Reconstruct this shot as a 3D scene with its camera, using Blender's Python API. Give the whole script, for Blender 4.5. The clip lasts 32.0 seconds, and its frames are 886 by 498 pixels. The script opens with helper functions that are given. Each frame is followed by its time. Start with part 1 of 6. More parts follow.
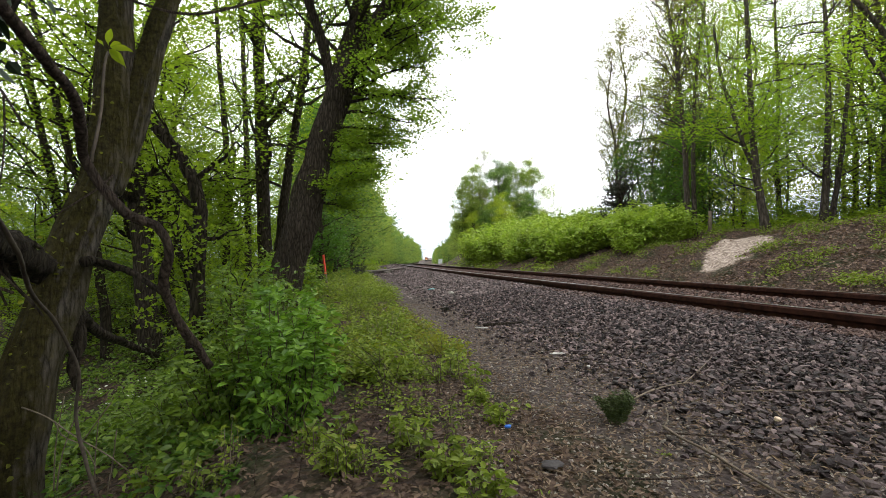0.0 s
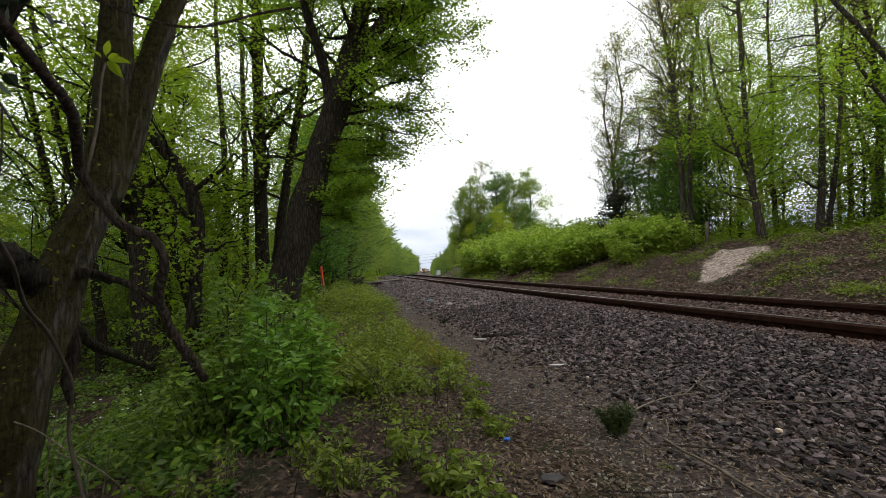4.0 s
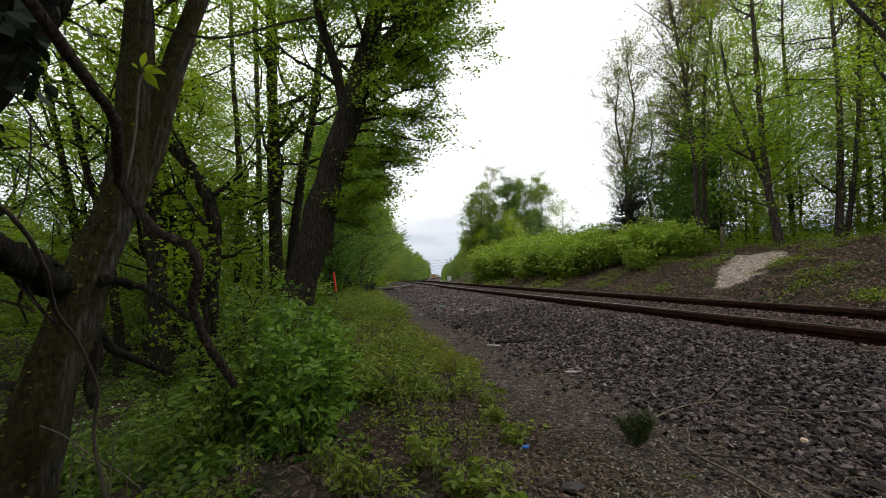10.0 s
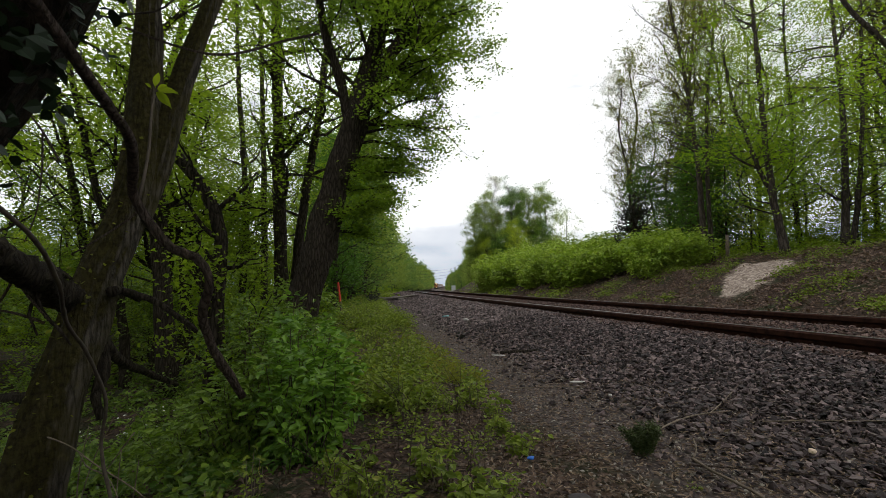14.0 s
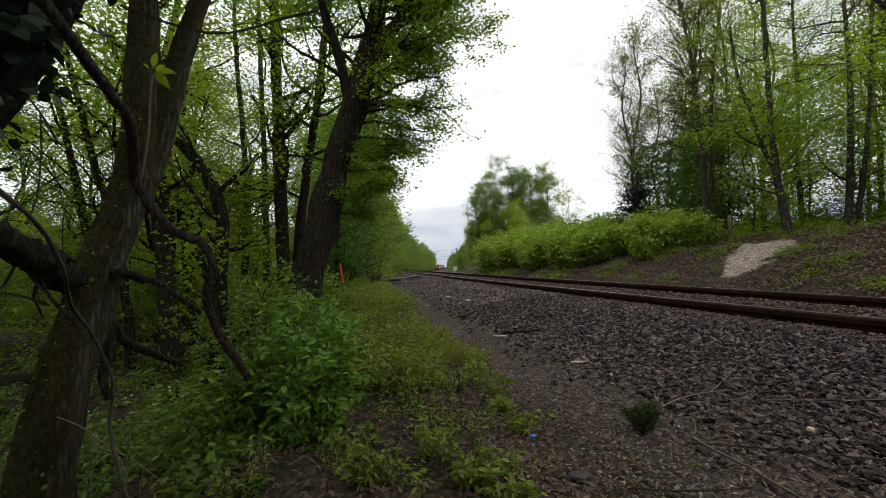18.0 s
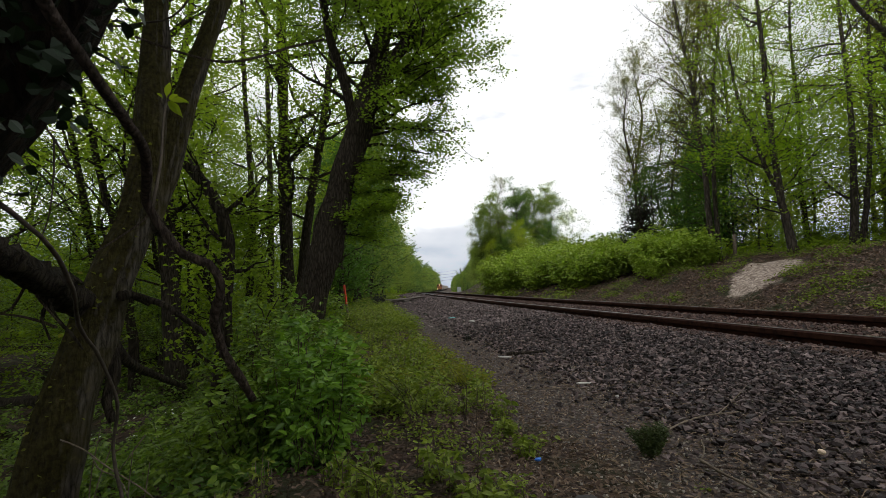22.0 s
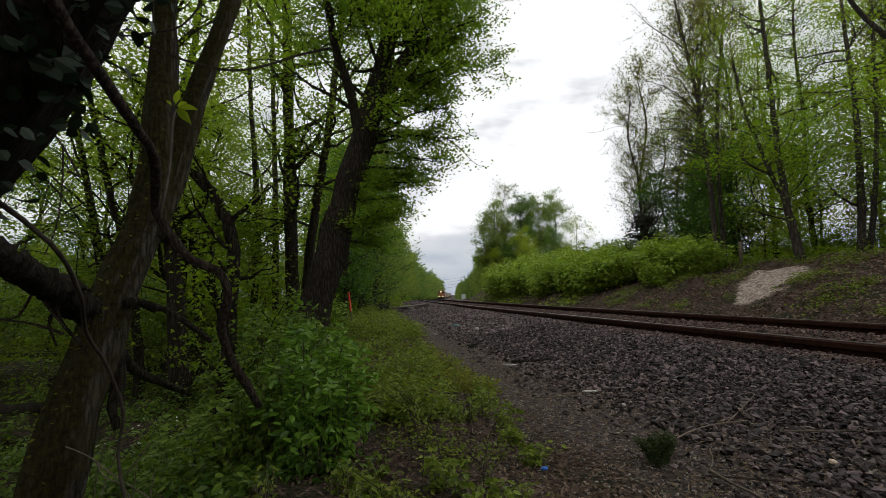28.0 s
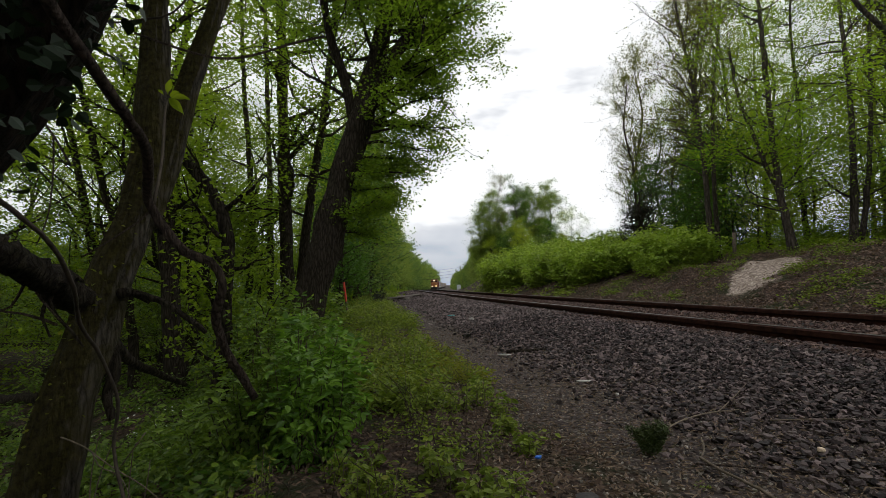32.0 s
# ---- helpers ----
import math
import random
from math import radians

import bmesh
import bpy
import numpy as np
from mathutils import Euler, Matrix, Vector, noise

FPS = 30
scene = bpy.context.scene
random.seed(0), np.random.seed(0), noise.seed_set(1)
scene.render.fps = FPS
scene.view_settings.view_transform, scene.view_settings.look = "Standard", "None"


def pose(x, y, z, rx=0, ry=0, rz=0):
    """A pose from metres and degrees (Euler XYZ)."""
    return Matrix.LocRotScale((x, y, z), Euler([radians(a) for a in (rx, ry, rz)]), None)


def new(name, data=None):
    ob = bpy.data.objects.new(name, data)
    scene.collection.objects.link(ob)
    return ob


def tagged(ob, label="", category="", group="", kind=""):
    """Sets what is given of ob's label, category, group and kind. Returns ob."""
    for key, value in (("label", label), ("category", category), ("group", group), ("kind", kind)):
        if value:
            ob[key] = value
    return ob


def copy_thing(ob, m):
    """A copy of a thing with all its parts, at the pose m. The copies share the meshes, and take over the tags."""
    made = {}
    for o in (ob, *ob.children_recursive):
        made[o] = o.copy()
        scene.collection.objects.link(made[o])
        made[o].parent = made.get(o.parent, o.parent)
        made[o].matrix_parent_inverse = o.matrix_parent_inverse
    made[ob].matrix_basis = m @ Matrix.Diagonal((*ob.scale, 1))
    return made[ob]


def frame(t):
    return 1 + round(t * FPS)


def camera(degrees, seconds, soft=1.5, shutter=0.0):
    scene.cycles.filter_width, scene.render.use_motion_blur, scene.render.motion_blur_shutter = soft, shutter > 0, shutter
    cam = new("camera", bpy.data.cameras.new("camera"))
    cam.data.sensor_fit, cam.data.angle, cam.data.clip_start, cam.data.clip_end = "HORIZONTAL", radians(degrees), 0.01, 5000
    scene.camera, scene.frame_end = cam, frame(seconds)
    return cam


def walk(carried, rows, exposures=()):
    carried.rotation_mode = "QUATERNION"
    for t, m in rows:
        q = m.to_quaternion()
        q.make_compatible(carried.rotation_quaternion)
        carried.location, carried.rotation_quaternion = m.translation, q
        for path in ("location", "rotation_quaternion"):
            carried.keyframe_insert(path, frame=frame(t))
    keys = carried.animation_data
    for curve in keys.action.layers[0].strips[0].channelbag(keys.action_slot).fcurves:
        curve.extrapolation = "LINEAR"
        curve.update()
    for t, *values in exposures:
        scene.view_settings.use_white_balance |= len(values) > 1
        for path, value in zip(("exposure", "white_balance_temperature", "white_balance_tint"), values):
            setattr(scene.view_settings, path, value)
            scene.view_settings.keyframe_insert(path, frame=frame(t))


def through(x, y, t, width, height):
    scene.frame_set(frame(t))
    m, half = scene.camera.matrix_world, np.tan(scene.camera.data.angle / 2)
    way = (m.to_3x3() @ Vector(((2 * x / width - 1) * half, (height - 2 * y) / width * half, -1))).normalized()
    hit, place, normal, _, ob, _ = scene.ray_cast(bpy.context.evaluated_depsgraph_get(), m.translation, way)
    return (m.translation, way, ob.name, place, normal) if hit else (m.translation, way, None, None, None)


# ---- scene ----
cam = camera(87.30, 32.0, soft=0.75)
walk(cam, [
    (0.0, pose(0.0000, 0.0000, 0.6250, 91.254, -0.000, 0.000)),
    (0.5, pose(-0.0030, 0.0007, 0.6253, 91.656, 0.011, -0.105)),
    (1.0, pose(-0.0051, -0.0008, 0.6241, 92.063, 0.027, -0.221)),
    (1.5, pose(-0.0031, -0.0024, 0.6256, 92.293, 0.060, -0.425)),
    (2.0, pose(-0.0017, -0.0021, 0.6258, 92.194, 0.087, -0.695)),
    (2.5, pose(0.0002, 0.0013, 0.6253, 92.143, 0.144, -0.842)),
    (3.0, pose(0.0001, -0.0009, 0.6251, 92.292, 0.141, -0.503)),
    (3.5, pose(-0.0001, 0.0013, 0.6242, 92.462, 0.129, -0.191)),
    (5.5, pose(0.0028, 0.0046, 0.6267, 93.162, 0.289, -0.503)),
    (6.0, pose(0.0005, 0.0029, 0.6257, 93.296, 0.254, -0.337)),
    (6.5, pose(-0.0003, 0.0033, 0.6263, 93.213, 0.262, -0.065)),
    (7.0, pose(-0.0039, 0.0019, 0.6265, 93.127, 0.311, 0.137)),
    (7.5, pose(-0.0025, 0.0026, 0.6266, 93.017, 0.373, 0.320)),
    (8.0, pose(0.0001, 0.0030, 0.6263, 93.064, 0.380, 0.530)),
    (8.5, pose(0.0011, 0.0007, 0.6265, 93.111, 0.264, 0.854)),
    (9.0, pose(-0.0093, -0.0016, 0.6277, 92.998, 0.182, 1.078)),
    (9.5, pose(-0.0323, 0.0245, 0.6204, 93.351, 0.193, 1.265)),
    (10.0, pose(-0.0241, 0.0017, 0.6258, 93.346, 0.176, 1.084)),
    (10.5, pose(-0.0236, -0.0065, 0.6290, 93.353, 0.317, 0.891)),
    (11.0, pose(-0.0205, -0.0052, 0.6288, 93.390, 0.340, 0.811)),
    (11.5, pose(-0.0208, -0.0083, 0.6274, 93.369, 0.380, 0.704)),
    (12.0, pose(-0.0218, -0.0058, 0.6256, 93.433, 0.349, 0.688)),
    (12.5, pose(-0.0152, -0.0047, 0.6240, 93.694, 0.366, 0.939)),
    (13.0, pose(-0.0217, -0.0071, 0.6281, 93.991, 0.384, 1.178)),
    (13.5, pose(-0.0249, -0.0108, 0.6288, 94.238, 0.359, 1.420)),
    (14.0, pose(-0.0247, -0.0101, 0.6295, 94.519, 0.401, 1.598)),
    (14.5, pose(-0.0246, -0.0107, 0.6311, 94.813, 0.424, 1.754)),
    (16.5, pose(-0.0247, -0.0049, 0.6305, 92.994, 0.461, 1.399)),
    (17.0, pose(-0.0306, -0.0059, 0.6279, 92.345, 0.508, 1.803)),
    (17.5, pose(-0.0265, -0.0083, 0.6325, 92.134, 0.497, 1.840)),
    (18.0, pose(-0.0277, -0.0075, 0.6320, 92.180, 0.559, 1.784)),
    (18.5, pose(-0.0311, -0.0090, 0.6311, 92.431, 0.607, 1.784)),
    (19.0, pose(-0.0309, -0.0119, 0.6315, 92.841, 0.608, 1.780)),
    (19.5, pose(-0.0301, -0.0126, 0.6307, 93.364, 0.651, 1.825)),
    (20.0, pose(-0.0278, -0.0186, 0.6316, 93.696, 0.681, 2.044)),
    (20.5, pose(-0.0281, -0.0192, 0.6315, 93.986, 0.735, 2.130)),
    (21.0, pose(-0.0271, -0.0199, 0.6308, 94.316, 0.736, 2.179)),
    (21.5, pose(-0.0259, -0.0203, 0.6331, 94.552, 0.772, 2.263)),
    (22.0, pose(-0.0255, -0.0195, 0.6322, 94.723, 0.769, 2.300)),
    (22.5, pose(-0.0245, -0.0179, 0.6326, 94.774, 0.790, 2.568)),
    (23.0, pose(-0.0251, -0.0184, 0.6318, 94.692, 0.810, 2.855)),
    (23.5, pose(-0.0218, -0.0140, 0.6308, 94.580, 0.780, 2.797)),
    (24.0, pose(-0.0212, -0.0135, 0.6319, 94.744, 0.868, 2.712)),
    (24.5, pose(-0.0227, -0.0155, 0.6318, 95.275, 0.858, 2.483)),
    (25.0, pose(-0.0259, -0.0176, 0.6332, 95.604, 0.824, 2.462)),
    (25.5, pose(-0.0248, -0.0207, 0.6313, 95.790, 0.865, 2.574)),
    (27.5, pose(-0.0276, -0.0187, 0.6301, 95.872, 0.772, 2.871)),
    (28.0, pose(-0.0293, -0.0183, 0.6305, 95.638, 0.740, 2.811)),
    (28.5, pose(-0.0279, -0.0161, 0.6308, 95.457, 0.718, 2.776)),
    (29.0, pose(-0.0275, -0.0178, 0.6313, 95.306, 0.744, 2.722)),
    (29.5, pose(-0.0275, -0.0175, 0.6309, 95.171, 0.735, 2.681)),
    (30.0, pose(-0.0277, -0.0180, 0.6309, 94.984, 0.742, 2.667)),
    (30.5, pose(-0.0281, -0.0164, 0.6315, 94.757, 0.712, 2.590)),
    (31.0, pose(-0.0280, -0.0170, 0.6320, 94.660, 0.681, 2.576)),
    (31.5, pose(-0.0279, -0.0178, 0.6328, 94.583, 0.716, 2.482)),
    (32.0, pose(-0.0294, -0.0176, 0.6329, 94.428, 0.695, 2.236)),
], exposures=[(0.0, 0.50), (1.5, 0.06), (3.5, -0.17), (8.0, -0.35), (14.0, -0.50), (20.0, -0.58), (25.0, -0.66), (28.0, -0.83), (30.0, -0.80), (32.0, -0.77)])

# ---- world and light: a bright overcast sky, with a low grey-blue bank of cloud ----
SUN_ELEV, SUN_TURN = 52.0, 150.0
world = bpy.data.worlds.new("overcast_sky")
scene.world = world
world.use_nodes = True
WN, WL = world.node_tree.nodes, world.node_tree.links
WN.clear()


def wnode(kind, **values):
    n = WN.new(kind)
    for k, v in values.items():
        n.inputs[k].default_value = v
    return n


w_sky = WN.new("ShaderNodeTexSky")
w_sky.sky_type = "NISHITA"
w_sky.sun_disc = False
w_sky.sun_elevation, w_sky.sun_rotation = radians(SUN_ELEV), radians(SUN_TURN)
w_dim = WN.new("ShaderNodeVectorMath")
w_dim.operation = "SCALE"
w_dim.inputs["Scale"].default_value = 0.10
WL.new(w_sky.outputs["Color"], w_dim.inputs[0])
w_geo = WN.new("ShaderNodeTexCoord")
w_sep = WN.new("ShaderNodeSeparateXYZ")
WL.new(w_geo.outputs["Generated"], w_sep.inputs[0])
w_map = WN.new("ShaderNodeMapping")
w_map.inputs["Scale"].default_value = (2.2, 2.2, 7.0)
WL.new(w_geo.outputs["Generated"], w_map.inputs["Vector"])
w_noise = wnode("ShaderNodeTexNoise", Scale=1.6, Detail=6.0, Roughness=0.55)
WL.new(w_map.outputs["Vector"], w_noise.inputs["Vector"])
w_low = wnode("ShaderNodeMapRange")            # 1 at the horizon, 0 higher up
w_low.interpolation_type = "SMOOTHSTEP"
for k, v in zip(("From Min", "From Max", "To Min", "To Max"), (0.015, 0.15, 1.0, 0.0)):
    w_low.inputs[k].default_value = v
WL.new(w_sep.outputs["Z"], w_low.inputs["Value"])
w_add = WN.new("ShaderNodeMath")
w_add.operation = "MULTIPLY_ADD"
WL.new(w_low.outputs[0], w_add.inputs[0])
w_add.inputs[1].default_value = 0.40
WL.new(w_noise.outputs["Fac"], w_add.inputs[2])
w_ramp = WN.new("ShaderNodeValToRGB")
w_ramp.color_ramp.elements[0].position, w_ramp.color_ramp.elements[0].color = 0.56, (1.95, 1.97, 2.0, 1)
w_mid = w_ramp.color_ramp.elements.new(0.655)
w_mid.color = (1.30, 1.34, 1.42, 1)
w_ramp.color_ramp.elements[2].position, w_ramp.color_ramp.elements[2].color = 0.88, (0.80, 0.90, 1.06, 1)
WL.new(w_add.outputs[0], w_ramp.inputs["Fac"])
w_mix = WN.new("ShaderNodeMix")
w_mix.data_type = "RGBA"
w_mix.inputs[0].default_value = 0.93
WL.new(w_dim.outputs[0], w_mix.inputs[6])
WL.new(w_ramp.outputs["Color"], w_mix.inputs[7])
w_bg = wnode("ShaderNodeBackground", Strength=1.0)
WL.new(w_mix.outputs[2], w_bg.inputs["Color"])
w_out = WN.new("ShaderNodeOutputWorld")
WL.new(w_bg.outputs[0], w_out.inputs["Surface"])

sun = bpy.data.lights.new("sun", "SUN")
sun.energy, sun.angle, sun.color = 0.7, radians(25), (1.0, 0.985, 0.96)
sun_ob = new("sun", sun)
sun_ob.matrix_world = pose(0, 0, 60, 90 - SUN_ELEV, 0, 180 - SUN_TURN)


# ---- materials ----
class Shader:
    """A small wrapper that keeps node building short."""

    def __init__(self, name, rough=0.8, spec=0.3):
        self.mat = bpy.data.materials.new(name)
        self.mat.use_nodes = True
        self.n, self.l = self.mat.node_tree.nodes, self.mat.node_tree.links
        self.b = self.n["Principled BSDF"]
        self.b.inputs["Roughness"].default_value = rough
        self.b.inputs["Specular IOR Level"].default_value = spec
        self.coord = self.n.new("ShaderNodeTexCoord").outputs["Object"]

    def put(self, sock, value):
        if hasattr(value, "is_output"):
            self.l.new(value, sock)
        else:
            sock.default_value = value

    def scaled(self, s):
        m = self.n.new("ShaderNodeMapping")
        m.inputs["Scale"].default_value = s
        self.l.new(self.coord, m.inputs["Vector"])
        return m.outputs["Vector"]

    def noise(self, scale, detail=4.0, rough=0.55, vec=None):
        t = self.n.new("ShaderNodeTexNoise")
        t.inputs["Scale"].default_value, t.inputs["Detail"].default_value, t.inputs["Roughness"].default_value = scale, detail, rough
        self.l.new(vec if vec is not None else self.coord, t.inputs["Vector"])
        return t.outputs["Fac"]

    def cells(self, scale, out="Color", feature="F1", vec=None):
        t = self.n.new("ShaderNodeTexVoronoi")
        t.feature = feature
        t.inputs["Scale"].default_value = scale
        self.l.new(vec if vec is not None else self.coord, t.inputs["Vector"])
        return t.outputs[out]

    def ramp(self, fac, *stops):
        r = self.n.new("ShaderNodeValToRGB")
        e = r.color_ramp.elements
        while len(e) < len(stops):
            e.new(0.5)
        for q, (p, c) in zip(e, stops):
            q.position, q.color = p, (*c, 1) if len(c) == 3 else c
        self.l.new(fac, r.inputs["Fac"])
        return r.outputs["Color"]

    def mix(self, fac, a, b, how="MIX"):
        m = self.n.new("ShaderNodeMix")
        m.data_type, m.blend_type = "RGBA", how
        for s, v in ((m.inputs[0], fac), (m.inputs[6], a), (m.inputs[7], b)):
            self.put(s, (*v, 1) if isinstance(v, tuple) and len(v) == 3 else v)
        return m.outputs[2]

    def math(self, how, a, b=0.0, c=0.0):
        m = self.n.new("ShaderNodeMath")
        m.operation = how
        for s, v in zip(m.inputs, (a, b, c)):
            self.put(s, v)
        return m.outputs[0]

    def bump(self, height, strength=0.5, dist=0.02):
        bp = self.n.new("ShaderNodeBump")
        bp.inputs["Strength"].default_value, bp.inputs["Distance"].default_value = strength, dist
        self.l.new(height, bp.inputs["Height"])
        self.l.new(bp.outputs["Normal"], self.b.inputs["Normal"])

    def color(self, c):
        self.put(self.b.inputs["Base Color"], c)
        return self.mat


def leaf_material(name, dark, light, yellow=None, through=0.35, rough=0.5):
    s = Shader(name, rough, 0.35)
    geo = s.n.new("ShaderNodeNewGeometry")
    info = s.n.new("ShaderNodeObjectInfo")
    v = s.math("MULTIPLY_ADD", info.outputs["Random"], 0.25, s.math("MULTIPLY", geo.outputs["Random Per Island"], 0.75))
    mid = tuple((a + b) / 2 for a, b in zip(dark, light))
    stops = [(0.0, dark), (0.45, mid), (0.9, light)]
    if yellow:
        stops.append((1.0, yellow))
    col = s.ramp(v, *stops)
    col = s.mix(s.math("MULTIPLY", s.noise(0.8, 3.0), 0.45), col, tuple(0.6 * q for q in mid), "MIX")
    s.color(col)
    tr = s.n.new("ShaderNodeBsdfTranslucent")
    tint = s.mix(1.0, col, (1.28, 1.35, 0.70), "MULTIPLY")
    s.l.new(tint, tr.inputs["Color"])
    mx = s.n.new("ShaderNodeMixShader")
    mx.inputs[0].default_value = through
    s.l.new(s.b.outputs[0], mx.inputs[1])
    s.l.new(tr.outputs[0], mx.inputs[2])
    s.l.new(mx.outputs[0], s.n["Material Output"].inputs["Surface"])
    return s.mat


def bark_material(name, dark, light, moss=None, coarse=1.0, lichen=None):
    s = Shader(name, 0.9, 0.15)
    v = s.scaled((9 * coarse, 9 * coarse, 1.6 * coarse))
    ridge = s.cells(2.4, "Distance", "DISTANCE_TO_EDGE", v)
    fine = s.noise(14.0, 6.0, 0.65, v)
    col = s.ramp(s.math("ADD", s.math("MULTIPLY", ridge, 1.1), s.math("MULTIPLY", fine, 0.6)), (0.20, dark), (0.62, light))
    if moss:
        col = s.mix(s.ramp(s.noise(2.2, 5.0, 0.6), (0.44, (0, 0, 0)), (0.66, (0.85, 0.85, 0.85))), col, moss)
    if lichen:
        nrm = s.n.new("ShaderNodeTexCoord").outputs["Normal"]
        dot = s.n.new("ShaderNodeVectorMath")
        dot.operation = "DOT_PRODUCT"
        s.l.new(nrm, dot.inputs[0])
        dot.inputs[1].default_value = (-0.5, -0.8, 0.3)
        side = s.math("ADD", dot.outputs["Value"], s.math("MULTIPLY_ADD", s.noise(6.0, 6.0, 0.7), 1.8, -0.75))
        mossy = s.ramp(s.noise(22.0, 6.0, 0.7), (0.35, tuple(0.25 * q for q in moss)), (0.62, moss))
        col = s.mix(s.ramp(side, (0.0, (0, 0, 0)), (0.35, (0.92, 0.92, 0.92))), col, mossy)
        col = s.mix(s.ramp(s.noise(9.0, 6.0, 0.7), (0.60, (0, 0, 0)), (0.72, (0.6, 0.6, 0.6))), col, lichen)
    s.color(col)
    s.bump(s.math("ADD", ridge, s.math("MULTIPLY", fine, 0.6)), 1.0, 0.06)
    return s.mat


def plain_material(name, c1, c2, scale=6.0, rough=0.7, spec=0.3, metal=0.0, bump=0.15):
    s = Shader(name, rough, spec)
    f = s.noise(scale, 5.0, 0.6)
    s.b.inputs["Metallic"].default_value = metal
    s.bump(s.noise(scale * 5, 4.0), bump, 0.01)
    return s.color(s.ramp(f, (0.3, c1), (0.7, c2)))


M_LEAF_TREE = leaf_material("maple_leaf", (0.125, 0.19, 0.015), (0.265, 0.36, 0.036), (0.34, 0.40, 0.052), 0.69)
M_LEAF_MAPLE = leaf_material("maple_crown_leaf", (0.12, 0.19, 0.022), (0.275, 0.385, 0.046), (0.35, 0.44, 0.06), 0.66)
M_LEAF_BRIGHT = leaf_material("bright_leaf", (0.155, 0.25, 0.016), (0.30, 0.43, 0.032), (0.36, 0.45, 0.045), 0.72)
M_LEAF_DARK = leaf_material("dense_leaf", (0.045, 0.105, 0.014), (0.105, 0.205, 0.026), None, 0.5)
M_LEAF_YELLOW = leaf_material("spring_leaf", (0.215, 0.28, 0.02), (0.36, 0.44, 0.038), (0.39, 0.43, 0.06), 0.72)
M_LEAF_RUST = leaf_material("budding_leaf", (0.15, 0.16, 0.03), (0.25, 0.26, 0.04), (0.26, 0.17, 0.05), 0.66)
M_LEAF_SHRUB = leaf_material("shrub_leaf", (0.045, 0.09, 0.014), (0.23, 0.34, 0.042), (0.32, 0.42, 0.065), 0.35, 0.38)
M_LEAF_HERB = leaf_material("herb_leaf", (0.075, 0.115, 0.014), (0.26, 0.33, 0.042), (0.36, 0.34, 0.08), 0.42)
M_LEAF_KNOT = leaf_material("thicket_leaf", (0.14, 0.215, 0.028), (0.36, 0.475, 0.066), (0.45, 0.53, 0.10), 0.47)
# Greyer, bluer leaf colours: the haze over distant trees is put into them.
M_LEAF_HAZE = leaf_material("hazed_far_leaf", (0.155, 0.215, 0.05), (0.30, 0.385, 0.095), (0.37, 0.42, 0.12), 0.62)
M_LEAF_HAZE_DARK = leaf_material("hazed_dense_leaf", (0.085, 0.15, 0.04), (0.205, 0.31, 0.078), None, 0.52)
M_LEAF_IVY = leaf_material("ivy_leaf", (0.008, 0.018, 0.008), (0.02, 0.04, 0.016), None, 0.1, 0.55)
M_LITTER = leaf_material("dry_leaf", (0.045, 0.027, 0.018), (0.17, 0.112, 0.078), (0.36, 0.27, 0.19), 0.1, 0.8)
M_CHIP_WOOD = leaf_material("bleached_wood_chip", (0.10, 0.066, 0.045), (0.32, 0.235, 0.165), (0.55, 0.45, 0.34), 0.05, 0.8)
M_LITTER_PALE = leaf_material("faded_dead_leaf", (0.075, 0.047, 0.036), (0.23, 0.155, 0.118), (0.42, 0.32, 0.255), 0.1, 0.8)
M_NEEDLE = leaf_material("needle", (0.024, 0.04, 0.009), (0.07, 0.098, 0.02), None, 0.1)
M_NEEDLE_DARK = leaf_material("dead_needle", (0.012, 0.016, 0.010), (0.035, 0.04, 0.024), None, 0.1)
M_BARK_NEAR = bark_material("mossy_bark", (0.009, 0.0075, 0.006), (0.17, 0.145, 0.12), (0.082, 0.068, 0.018), 0.9, (0.17, 0.14, 0.06))
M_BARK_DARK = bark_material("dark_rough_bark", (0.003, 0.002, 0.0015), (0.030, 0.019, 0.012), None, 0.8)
M_BARK = bark_material("grey_brown_bark", (0.007, 0.0052, 0.004), (0.072, 0.056, 0.041))
M_BARK_FAR = bark_material("weathered_bark", (0.025, 0.020, 0.016), (0.09, 0.073, 0.058), None, 0.5)
M_VINE = bark_material("vine_bark", (0.034, 0.024, 0.02), (0.135, 0.098, 0.078), None, 3.0)
M_CREEPER = plain_material("grey_creeper_bark", (0.03, 0.023, 0.017), (0.085, 0.067, 0.05), 20.0, 0.9)
M_TWIG = plain_material("twig", (0.075, 0.058, 0.042), (0.19, 0.15, 0.11), 20.0, 0.9)
M_RUST = plain_material("rusted_rail_steel", (0.012, 0.0045, 0.0032), (0.055, 0.021, 0.013), 9.0, 0.85, 0.12, 0.0)
M_RAIL_TOP = plain_material("worn_rail_head", (0.04, 0.034, 0.03), (0.10, 0.088, 0.08), 6.0, 0.35, 0.5, 0.7)
M_TIE = plain_material("weathered_tie_wood", (0.022, 0.013, 0.010), (0.075, 0.046, 0.036), 9.0, 0.95)


def stone_material(name, c1, c2, c3):
    s = Shader(name, 0.75, 0.3)
    geo = s.n.new("ShaderNodeNewGeometry")
    col = s.ramp(geo.outputs["Random Per Island"], (0.0, c1), (0.6, c2), (1.0, c3))
    col = s.mix(s.math("MULTIPLY", s.noise(40.0, 4.0), 0.5), col, c1)
    s.bump(s.noise(60.0, 4.0), 0.4, 0.01)
    return s.color(col)


